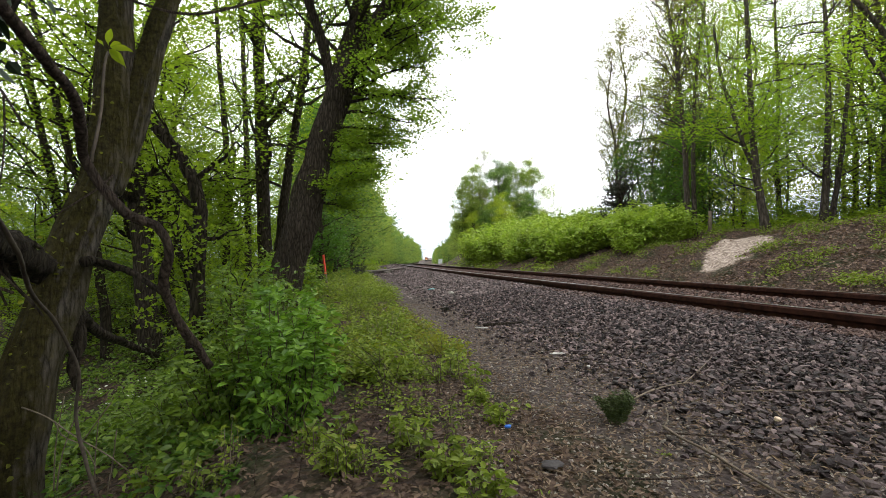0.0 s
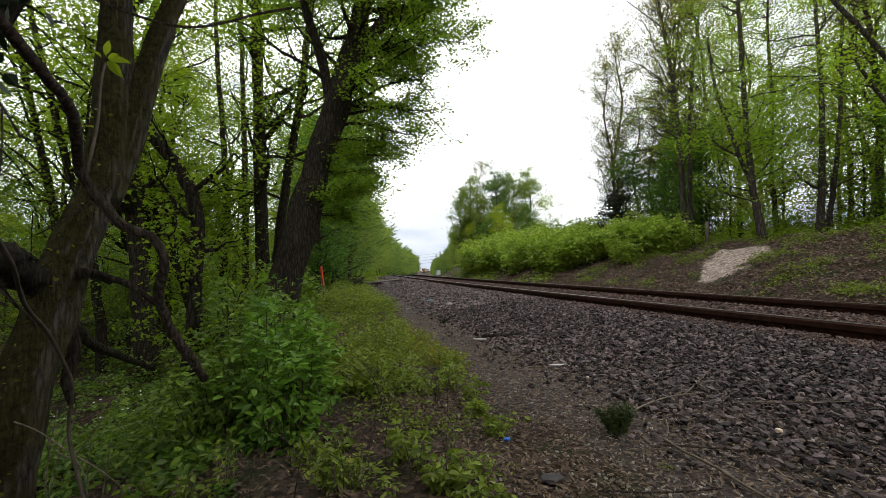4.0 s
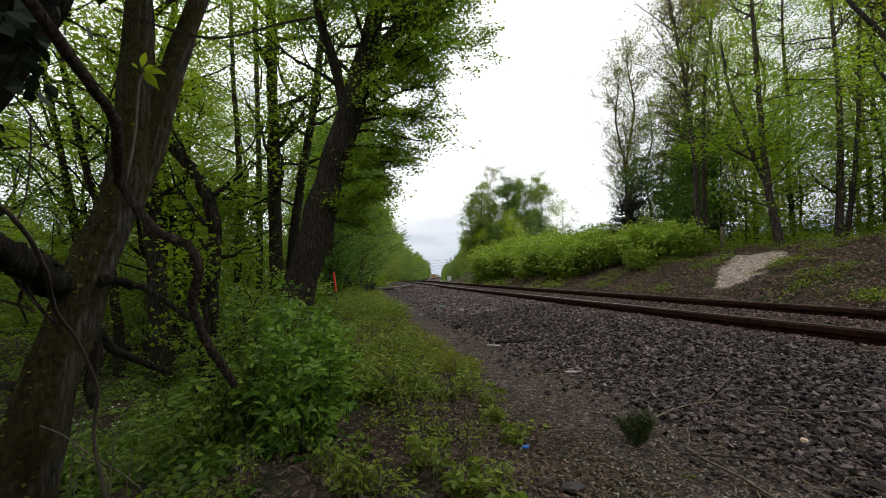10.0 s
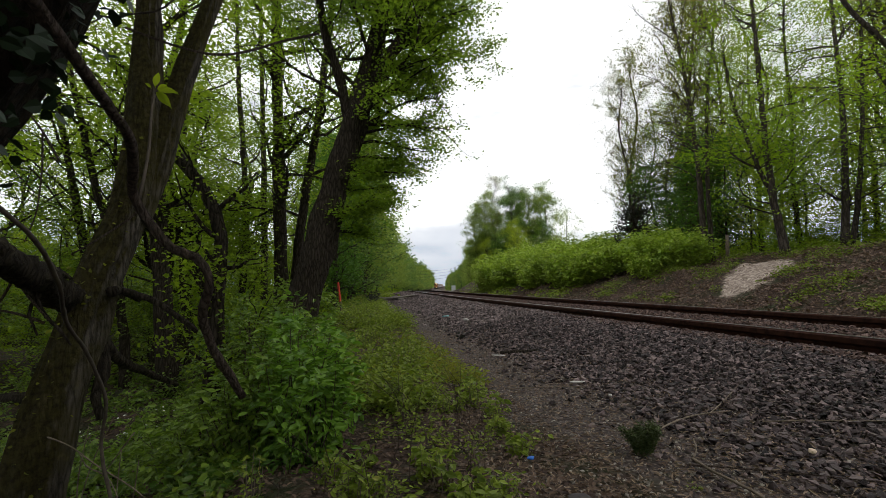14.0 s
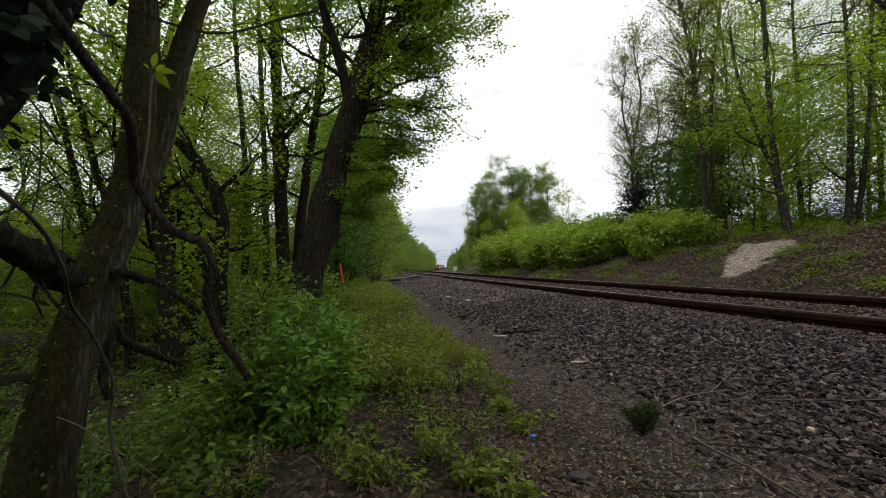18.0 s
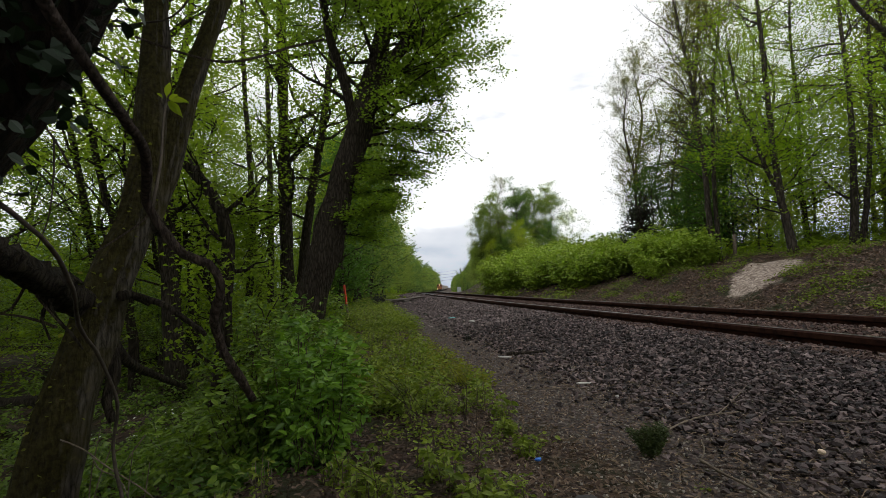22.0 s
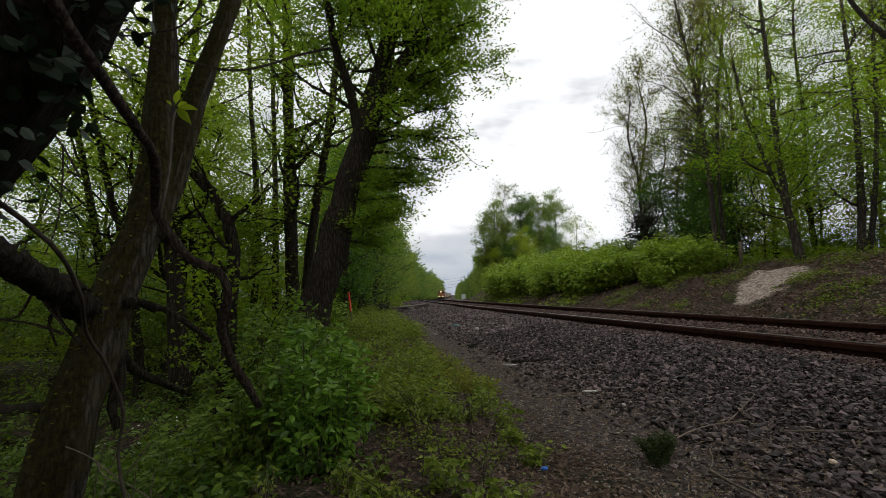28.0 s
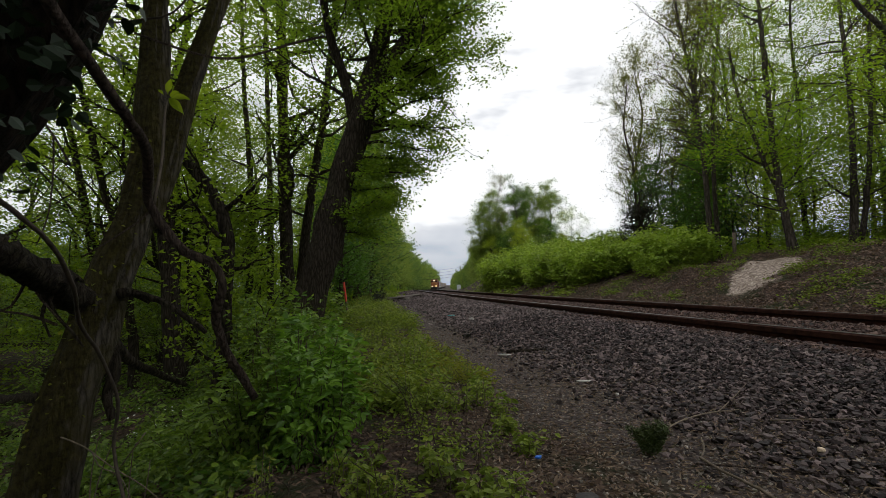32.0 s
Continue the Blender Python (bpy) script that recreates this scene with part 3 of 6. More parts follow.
# ---- crushed stone, chips and litter ----
def scatter_stones(name, label, pts, size, material, rng, flat=0.6):
    """Many small angular stones in one mesh."""
    base = np.array([(-1, 0, -0.7), (1, 0, -0.7), (0, 1, -0.7), (0, -1, -0.6), (-0.8, 0.5, 0.6), (0.7, 0.6, 0.7), (0.2, -0.8, 0.7)])
    tri = np.array([(0, 2, 4), (2, 5, 4), (2, 1, 5), (1, 3, 6), (1, 6, 5), (3, 0, 6), (0, 4, 6), (4, 5, 6)])
    n = len(pts)
    v = base[None] + rng.standard_normal((n, 7, 3)) * 0.28
    v = v * (size * rng.uniform(0.5, 1.3, n))[:, None, None] * np.stack([rng.uniform(0.7, 1.2, n), rng.uniform(0.6, 1.0, n), flat * rng.uniform(0.6, 1.2, n)], -1)[:, None]
    a, b = rng.uniform(0, 2 * np.pi, n), rng.normal(0, 0.65, n)
    ca, sa, cb, sb = np.cos(a)[:, None], np.sin(a)[:, None], np.cos(b)[:, None], np.sin(b)[:, None]
    x, y, z = v[..., 0], v[..., 1] * cb - v[..., 2] * sb, v[..., 1] * sb + v[..., 2] * cb
    v = np.stack([x * ca - y * sa, x * sa + y * ca, z], -1) + pts[:, None]
    f = (tri[None] + np.arange(n)[:, None, None] * 7).reshape(-1, 3)
    ob = new(name, mesh_from(name, v.reshape(-1, 3).tolist(), f.tolist(), [material], False))
    return tagged(ob, label, "gravel", kind="stuff")


def field(rng, n, u0, u1, y0, y1, fall=1.0):
    """Places on the ground in a strip along the track, denser near y0."""
    y = y0 + (y1 - y0) * rng.random(n) ** (1 + fall)
    u = rng.uniform(u0, u1, n)
    x = rail_x(y) + u
    return np.stack([x, y, land(x, y)], -1), u


def build_ballast():
    rng = np.random.default_rng(11)
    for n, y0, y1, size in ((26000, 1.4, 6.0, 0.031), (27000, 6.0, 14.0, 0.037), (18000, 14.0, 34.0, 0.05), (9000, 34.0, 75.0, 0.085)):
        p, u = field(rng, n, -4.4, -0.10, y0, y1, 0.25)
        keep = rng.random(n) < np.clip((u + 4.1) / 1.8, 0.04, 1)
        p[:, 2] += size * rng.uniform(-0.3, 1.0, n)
        scatter_stones("ballast", "loose dark grey crushed stone along the track", p[keep], size, M_STONE_FAR if y0 > 10 else M_STONE, rng, 0.46)
    p, u = field(rng, 16000, 0.16, GAUGE - 0.16, 3, 60, 0.7)
    scatter_stones("ballast", "brownish crushed stone between the rails", p + np.array([0, 0, 0.01]), 0.04, M_STONE_RUST, rng)
    p, u = field(rng, 6000, GAUGE + 0.12, 4.6, 5, 50, 0.7)
    scatter_stones("ballast", "loose stone on the far side of the track", p, 0.04, M_STONE_RUST, rng)
    p, u = field(rng, 4200, -0.62, -0.10, 3, 40, 0.7)
    scatter_stones("ballast", "rust-stained stone along the foot of the rail", p + np.array([0, 0, 0.035]), 0.036, M_STONE_RUST, rng, 0.5)
    p, u = field(rng, 9500, -5.8, -2.6, 1.6, 13, 0.7)
    b = Buf()
    b.add(*leaf_arrays(p + np.array([0, 0, 0.016]), 0.05, rng, 0.75, 0.0, 0.24))
    tagged(new("wood_chips", b.mesh("wood_chips", [M_CHIP_WOOD], False)), "pale slivers of wood and dry leaves over dark gravel", "litter", kind="stuff")
    p, u = field(rng, 16000, -5.6, -2.3, 1.5, 20, 0.9)
    scatter_stones("gravel_chips", "pale stone chips strewn over the shoulder", p + np.array([0, 0, 0.004]), 0.012, M_CHIP, rng, 0.4)
    p, u = field(rng, 11000, -5.6, -2.2, 1.5, 18, 0.9)
    b = Buf()
    b.add(*leaf_arrays(p + np.array([0, 0, 0.012]), 0.035, rng, 0.9, 0.0, 0.5))
    tagged(new("leaf_litter", b.mesh("leaf_litter", [M_LITTER], False)), "dry brown leaf litter scattered over gravel", "leaf litter", kind="stuff")
    p, u = field(rng, 30000, -10, -4.7, 1.2, 26, 1.0)
    b = Buf()
    b.add(*leaf_arrays(p + np.array([0, 0, 0.02]), 0.042, rng, 0.7, 0.0, 0.5))
    tagged(new("leaf_litter", b.mesh("leaf_litter", [M_LITTER], False)), "dry brown leaves lying under the plants", "leaf litter", kind="stuff")


build_ballast()

# ---- woods: trees of the near left side ----
WOOD_NEAR = (M_BARK_NEAR, M_LEAF_TREE)
# Its crown, mostly out of view, is thickened to shade the ground below.
leaning = make_tree("leaning_tree", "mossy leaning tree trunk that forks into two stems", [
    ([(-3.30, 3.48, -0.75), (-3.25, 3.60, 0.25), (-3.20, 3.80, 0.88), (-3.17, 3.95, 1.38), (-3.07, 4.10, 1.86), (-3.06, 4.30, 2.88), (-3.14, 4.40, 3.74), (-3.21, 4.50, 4.58), (-3.41, 4.80, 6.50)], 0.225, 0.10),
    ([(-3.06, 4.15, 1.88), (-2.94, 4.30, 2.40), (-2.87, 4.50, 3.23), (-2.80, 4.70, 3.91), (-2.71, 5.00, 4.95), (-2.58, 5.40, 7.02)], 0.135, 0.07)],
    WOOD_NEAR, 21, limbs=34, limb_len=3.2, from_t=0.84, leaves=13000, size=0.07, flat=0.8, level=0.3, lobes=True, ridged=True)

def bark_tufts(tree):
    """Small leaves and flakes of moss on the bark."""
    rng = np.random.default_rng(29)
    axis = np.array([(-3.30, 3.48, -0.75), (-3.25, 3.60, 0.25), (-3.20, 3.80, 0.88), (-3.17, 3.95, 1.38), (-3.07, 4.10, 1.86), (-3.06, 4.30, 2.88)]) - np.array(tree.location)
    t = rng.uniform(0.2, 4.9, 80)
    c = np.stack([np.interp(t, range(6), axis[:, k]) for k in range(3)], -1)
    a = rng.normal(-1.5, 0.6, 80)
    pos = c + np.stack([np.cos(a), np.sin(a), 0 * a], -1) * (0.235 - 0.012 * t)[:, None]
    b = Buf()
    b.add(*leaf_arrays(pos, 0.045, rng, 0.5, 0.1, 0.7))
    tagged(part("moss", b, M_LEAF_RUST, tree, "small yellow-green leaves on the bark", False), kind="stuff")


bark_tufts(leaning)

make_tree("maple_tree", "tall dark leaning maple with a leafy overhanging crown", [
    ([(-3.45, 10.00, 0.61), (-3.03, 10.10, 2.16), (-2.69, 10.20, 3.79), (-2.35, 10.30, 4.90), (-2.11, 10.60, 6.32), (-1.91, 10.80, 7.35), (-1.75, 11.40, 9.83)], 0.42, 0.16),
    ([(-2.32, 10.30, 4.96), (-1.73, 10.50, 6.40), (-1.24, 10.70, 7.30), (-0.33, 11.00, 9.25)], 0.17, 0.09),
    ([(-2.51, 10.30, 5.15), (-2.66, 10.20, 6.00), (-2.97, 10.10, 6.96), (-3.20, 10.00, 8.40)], 0.12, 0.07)],
    (M_BARK, M_LEAF_MAPLE), 33, limbs=100, limb_len=2.3, from_t=0.5, twigs=7, leaves=62000, size=0.08, spread=0.16, flat=0.75, level=0.45, reach=(0.45, 0.3, 0.12), rise=0.05, lobes=True, limb_r=0.13, ridged=True,
    boughs=[(0.30 + 0.026 * k, (1.0, (0.7, -0.05, 0.35)[k % 3], 0.02 + 0.03 * k), 1.1 + 0.09 * k) for k in range(19)])

make_tree("slim_tree", "tall straight dark tree trunk in the wood", [
    ([(-5.42, 14.20, 0.34), (-5.55, 14.20, 4.01), (-5.91, 14.60, 9.50), (-6.19, 15.00, 12.54)], 0.23, 0.14)], (M_BARK, M_LEAF_TREE), 41, limbs=22, limb_len=3.0, from_t=0.35, leaves=7500, size=0.11, spread=0.4, flat=0.8, level=0.25, lobes=True)
make_tree("slim_tree", "slender leaning tree behind the maple", [
    ([(-5.18, 14.50, 0.53), (-4.90, 14.50, 3.71), (-4.58, 14.70, 6.27), (-4.35, 14.80, 8.51), (-4.15, 15.00, 11.22)], 0.17, 0.10)], (M_BARK, M_LEAF_TREE), 42, limbs=16, limb_len=2.6, from_t=0.35, leaves=5500, size=0.11, spread=0.4, flat=0.8, level=0.25, lobes=True)
make_tree("bent_tree", "bent tree trunk wrapped in creeper leaves", [
    ([(-3.51, 6.60, 0.04), (-3.48, 6.60, 1.08), (-3.49, 6.60, 2.21), (-3.76, 6.60, 2.77), (-4.22, 6.60, 3.30), (-4.75, 6.80, 4.08), (-5.12, 7.00, 5.03)], 0.12, 0.07)], (M_BARK, M_LEAF_TREE), 43, limbs=26, limb_len=1.0, from_t=0.1, leaves=3200, size=0.08, spread=0.2, lobes=True)
make_tree("swamp_tree", "dark tree standing in wet ground", [
    ([(-6.41, 10.30, -1.13), (-6.62, 10.30, 0.74), (-6.90, 10.40, 2.89), (-7.27, 10.60, 5.27), (-7.64, 11.00, 7.47)], 0.24, 0.12)], (M_BARK, M_LEAF_TREE), 44, limbs=18, limb_len=3.0, from_t=0.3, leaves=7000, size=0.10, spread=0.45, flat=0.8, level=0.25, lobes=True)

for k, (pts, r) in enumerate((([(-9.60, 12.00, 0.36), (-9.93, 12.00, 2.41), (-10.88, 12.30, 5.30), (-11.77, 12.60, 8.06), (-12.59, 13.00, 10.55)], 0.13), ([(-7.99, 11.00, -0.10), (-8.29, 11.00, 1.77), (-9.12, 11.20, 4.11), (-10.21, 11.50, 7.18), (-11.17, 12.00, 9.53)], 0.12),
                              ([(-7.50, 16.00, 0.07), (-7.47, 16.00, 4.36), (-8.00, 16.30, 9.24), (-8.28, 16.60, 12.29)], 0.13), ([(-7.52, 18.00, 0.14), (-7.63, 18.00, 4.74), (-7.96, 18.30, 9.54), (-8.24, 18.60, 13.15)], 0.15), ([(-7.63, 13.00, -0.34), (-7.90, 13.00, 2.18), (-8.32, 13.20, 3.97), (-9.01, 13.50, 6.87)], 0.10))):
    make_tree("slim_tree", "slender dark leaning tree in the wood", [(pts, r, r * 0.5)], (M_BARK, M_LEAF_TREE), 700 + k, limbs=20, limb_len=2.6, from_t=0.25, leaves=6000, size=0.10, spread=0.38, flat=0.8, level=0.25, lobes=True)

# a few tree shapes for the rest of the wood, copied along both sides
rngw = np.random.default_rng(77)


def wood_proto(seed, height, r, leaves, size, mats, limbs=20, limb_len=3.0, from_t=0.25, label="leafy tree in the wood beside the railway", spread=0.55, name="tree", **kw):
    h = height
    rr = np.random.default_rng(seed)
    pts = [(0, 0, -0.3)] + [(rr.normal(0, 0.03 * h * k / 4), rr.normal(0, 0.03 * h * k / 4), h * k / 4) for k in (1, 2, 3, 4)]
    return make_tree(name, label, [(pts, r, r * 0.3)], mats, seed, limbs=limbs, limb_len=limb_len, from_t=from_t, leaves=leaves, size=size, spread=spread, **kw)


PROTO = [wood_proto(101, 13, 0.17, 7500, 0.15, (M_BARK, M_LEAF_TREE), 34, 3.4, 0.12, group="wood", spread=0.45, flat=0.8, level=0.25),
         wood_proto(102, 15, 0.22, 7500, 0.155, (M_BARK, M_LEAF_TREE), 34, 3.8, 0.2, group="wood", spread=0.45, flat=0.8, level=0.25),
         wood_proto(103, 11, 0.13, 7000, 0.145, (M_BARK, M_LEAF_YELLOW), 30, 3.0, 0.1, group="wood", spread=0.45, flat=0.8, level=0.25),
         wood_proto(104, 11, 0.18, 9000, 0.20, (M_BARK, M_LEAF_DARK), 40, 2.8, 0.05, group="wood", spread=0.4),
         wood_proto(105, 4.5, 0.04, 3800, 0.105, (M_BARK, M_LEAF_TREE), 22, 1.7, 0.05, "thin leafy sapling in the shade of the wood", 0.28, "sapling", category="sapling", group="undergrowth", rise=0.1, flat=0.75),
         wood_proto(106, 3.2, 0.03, 3200, 0.10, (M_BARK, M_LEAF_SHRUB), 22, 1.5, 0.02, "bushy green sapling in the undergrowth", 0.26, "sapling", category="sapling", group="undergrowth", rise=0.1, flat=0.75),
         wood_proto(107, 17, 0.24, 8000, 0.34, (M_BARK, M_LEAF_HAZE), 52, 4.2, 0.14, group="wood", spread=0.5, rise=0.1),
         wood_proto(108, 16, 0.24, 8000, 0.34, (M_BARK, M_LEAF_HAZE_DARK), 54, 4.0, 0.08, group="wood", spread=0.5, rise=0.1),
         wood_proto(109, 15, 0.22, 8000, 0.34, (M_BARK, M_LEAF_HAZE), 50, 4.0, 0.12, group="wood", spread=0.5, rise=0.1)]


def plant_tree(proto, u, y, turn, scale=1.0):
    x = float(rail_x(y)) + u
    m = pose(x, y, float(land(x, y)) - 0.05, 0, 0, turn)
    t = copy_thing(proto, m)
    t.scale = (scale, scale, scale)
    return t


# left wood: near the camera, then a wall of trees along the line
# Trees at negative y are unseen, added to cut sky light from behind.
for u, y, k, s in ((-12, 13, 1, 0.9), (-15, 8, 0, 0.8), (-19, 14, 1, 1.0), (-24, 20, 0, 1.1), (-14, 20, 2, 0.9), (-12, 24, 0, 0.8), (-17, 28, 1, 1.0), (-28, 12, 2, 1.0),
                   (-22, 5, 2, 0.9), (-34, 26, 1, 1.2), (-10.5, 33, 0, 0.9), (-14, 38, 1, 0.9), (-7.6, 26, 3, 0.85), (-8.0, 31, 3, 0.95), (-7.2, 37, 7, 0.8), (-7.0, 43, 6, 0.85), (-20, 40, 0, 1.1), (-8.5, 36, 3, 0.75), (-9.5, 42, 2, 0.85),
                   (-30, 36, 2, 1.2), (-26, 46, 1, 1.1), (-38, 14, 0, 1.1), (-36, 2, 1, 1.1), (-17, 3, 0, 0.9), (-24, -4, 1, 1.0), (-14, -6, 2, 1.0), (-20, -14, 3, 1.1), (-9.6, -3.5, 1, 0.95), (-7.6, -6.5, 0, 1.0), (-12.5, -1.5, 3, 0.9), (-5.0, -9, 1, 1.0), (-11, -9, 3, 1.0), (-10, -16, 1, 1.0),
                   (-26, 30, 2, 1.0), (-22, 34, 2, 1.2), (-44, 30, 2, 1.4), (-40, 44, 3, 1.4), (-48, 16, 2, 1.4), (-46, 4, 0, 1.4), (-30, 52, 3, 1.3), (-18, 50, 3, 1.1), (-30, 22, 2, 1.1), (-12.5, 17, 0, 0.7), (-16, 16, 2, 0.8)):
    plant_tree(PROTO[k], u, y, float(rngw.uniform(0, 360)), s)
for _ in range(110):
    y = float(rngw.uniform(10, 38))
    u = float(rngw.uniform(-34, -9.6)) - 0.15 * max(0, 12 - y)
    plant_tree(PROTO[int(rngw.integers(4, 6))], u, y, float(rngw.uniform(0, 360)), float(rngw.uniform(0.6, 1.15)))
for _ in range(46):
    y = float(rngw.uniform(20, 110))
    plant_tree(PROTO[int(rngw.integers(4, 6))], float(rngw.uniform(-15, -8.2)), y, float(rngw.uniform(0, 360)), float(rngw.uniform(0.7, 1.1)) * (1 + y / 150))
y = 46.0
while y < 1000:
    for _ in range(3):
        k = float(rngw.uniform(0.75, 1.1)) * (1 + y / 900)
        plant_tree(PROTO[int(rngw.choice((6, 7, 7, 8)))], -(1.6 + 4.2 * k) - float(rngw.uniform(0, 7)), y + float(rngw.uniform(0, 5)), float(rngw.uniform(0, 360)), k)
    y += 4.5 + y * 0.045

# ---- right side ----
RPROTO = [wood_proto(201, 15, 0.15, 10500, 0.125, (M_BARK_FAR, M_LEAF_BRIGHT), 54, 3.4, 0.14, "leafy tree on top of the bank", 0.42, rise=0.2, limb_r=0.2, twigs=7, flat=0.8, level=0.2),
          wood_proto(202, 17, 0.17, 8000, 0.13, (M_BARK_FAR, M_LEAF_RUST), 56, 3.8, 0.25, "tall tree with bare twigs and sparse young leaves", 0.22, rise=0.7, twigs=11, limb_r=0.22),
          wood_proto(203, 14, 0.14, 10500, 0.125, (M_BARK_FAR, M_LEAF_YELLOW), 54, 3.3, 0.10, "bright green tree on top of the bank", 0.42, rise=0.2, limb_r=0.2, twigs=7, flat=0.8, level=0.2),
          wood_proto(204, 12, 0.16, 13000, 0.16, (M_BARK_FAR, M_LEAF_DARK), 60, 2.8, 0.03, "dense dark green tree on the bank", 0.4, rise=0.0, flat=0.8, level=0.25),
          wood_proto(205, 14, 0.2, 13000, 0.24, (M_BARK_FAR, M_LEAF_HAZE), 80, 3.0, 0.02, "creeper-clad green tree beside the line", 0.45, rise=0.1),
          wood_proto(206, 14, 0.2, 13000, 0.24, (M_BARK_FAR, M_LEAF_HAZE_DARK), 80, 2.6, 0.02, "tree smothered in dark green creepers", 0.45, rise=0.1),
          wood_proto(207, 7.5, 0.07, 4600, 0.15, (M_BARK_FAR, M_LEAF_YELLOW), 50, 2.3, 0.02, "slender leafy young tree on the bank", 0.3, rise=0.1),
          wood_proto(208, 6.5, 0.07, 4600, 0.15, (M_BARK_FAR, M_LEAF_DARK), 50, 2.1, 0.02, "bushy dark green young tree on the bank", 0.3, rise=0.1),
          # Only planted out of view, where its high crown shades the foreground.
          wood_proto(209, 14, 0.2, 9000, 0.24, (M_BARK, M_LEAF_DARK), 46, 3.0, 0.55, "unseen tall tree added to shade the foreground with its dense high crown", 0.5, rise=0.5)]
for x, y, k, s in ((14.8, 39, 1, 0.95), (13.4, 36, 1, 0.8), (16.6, 36, 3, 0.8), (16.4, 31.6, 1, 1.1), (17.6, 31.0, 1, 1.0), (17.5, 33, 3, 0.75), (19.5, 30, 2, 1.05), (22, 34, 0, 1.1), 
                   (18.2, 25, 0, 1.0), (20.5, 21.6, 1, 1.1), (21.2, 20, 3, 0.85), (24, 27, 2, 1.2), (28, 30, 0, 1.2), (27, 22, 2, 1.0), (24.5, 17, 0, 1.2), (33, 38, 2, 1.2),
                   (15.5, 30, 7, 1.0), (14.2, 27.5, 7, 0.85), (15.6, 29.0, 3, 0.6), (17.5, 28, 6, 1.0), (20, 27, 6, 1.1), (16.5, 24.5, 6, 0.7), (22, 24, 6, 1.1), (19.5, 23, 6, 0.7), (26, 25, 6, 1.2), (24, 21, 6, 0.9), (30, 27, 6, 1.0),
                   (13.6, 33, 7, 0.9), (16, 42, 7, 1.0), (19, 38, 6, 1.1), (25, 36, 6, 1.2), (22, 18.5, 6, 1.1), (27, 17, 6, 1.1), (24, 13, 6, 1.2), (31, 20, 2, 1.1), (21, 41, 6, 1.3), (27, 42, 6, 1.2), (36, 28, 6, 1.2), (18.5, 35, 6, 1.0), (18.4, 36.5, 2, 1.0), (16.4, 38.5, 0, 0.85), (17.0, 34.5, 1, 1.0),
                   (15.2, 26.5, 7, 0.9), (19.6, 16.6, 3, 0.7)):
    t = copy_thing(RPROTO[k], pose(x, y, float(land(x, y)) - 0.05, 0, 0, float(rngw.uniform(0, 360))))
    t.scale = (s, s, s)
for x, y, k, s in ((3.2, 81, 4, 0.82), (5.2, 80, 4, 0.95), (7.0, 82, 1, 0.98), (9.6, 79, 5, 1.1), (12.6, 80, 4, 0.98), (15.2, 78, 4, 1.0), (11, 86, 5, 1.0), (7, 88, 4, 0.9), (35.0, 110, 5, 0.62), (36.4, 111, 4, 0.6), (36, 112, 4, 0.6), (26, 105, 5, 0.5),
                   (5.2, 76, 6, 0.8), (6.5, 72, 7, 0.8), (9, 70, 6, 1.0), (13, 71, 7, 1.1), (17, 72, 6, 1.2), (5.5, 86, 6, 0.9), (8.5, 63, 6, 0.7)):
    t = copy_thing(RPROTO[k], pose(x, y, float(land(x, y)) - 0.05, 0, 0, float(rngw.uniform(0, 360))))
    t.scale = (s, s, s)
y = 175.0
while y < 1000:
    k = float(rngw.uniform(0.42, 0.6)) * (1 + y / 700)
    x = float(np.interp(y, (170, 240, 400, 1000), (1.0, -2.2, -8.0, -24.0))) + 2.6 * k + float(rngw.uniform(0, 2))
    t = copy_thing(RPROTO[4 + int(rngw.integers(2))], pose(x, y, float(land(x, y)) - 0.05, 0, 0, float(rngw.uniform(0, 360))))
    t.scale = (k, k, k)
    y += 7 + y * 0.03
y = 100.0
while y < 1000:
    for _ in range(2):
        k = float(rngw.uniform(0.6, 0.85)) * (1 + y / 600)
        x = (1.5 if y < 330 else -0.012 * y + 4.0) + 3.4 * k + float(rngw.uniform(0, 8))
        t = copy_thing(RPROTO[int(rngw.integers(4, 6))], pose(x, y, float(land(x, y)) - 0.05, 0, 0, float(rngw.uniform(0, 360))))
        t.scale = (k, k, k)
    y += 6 + y * 0.05

# the trees that stand along the crest of the bank
make_tree("tall_bare_tree", "tall twin-stemmed tree with bare twigs and sparse leaves", [
    ([(11.83, 22.4, 2.19), (11.82, 22.55, 5.96), (11.61, 22.7, 10.23), (11.31, 22.85, 12.88), (10.92, 23.0, 16.16)], 0.15, 0.05),
    ([(12.22, 22.5, 2.25), (12.29, 22.65, 7.39), (12.58, 22.8, 10.84), (13.09, 22.95, 13.8), (13.43, 23.1, 16.53)], 0.12, 0.04)], (M_BARK_FAR, M_LEAF_RUST), 221, limbs=60, limb_len=4.2, from_t=0.3, twigs=9, leaves=4200, size=0.10, spread=0.25,
    rise=0.7, limb_r=0.25, level=0.4, bare=0.35, group="trees on the bank")
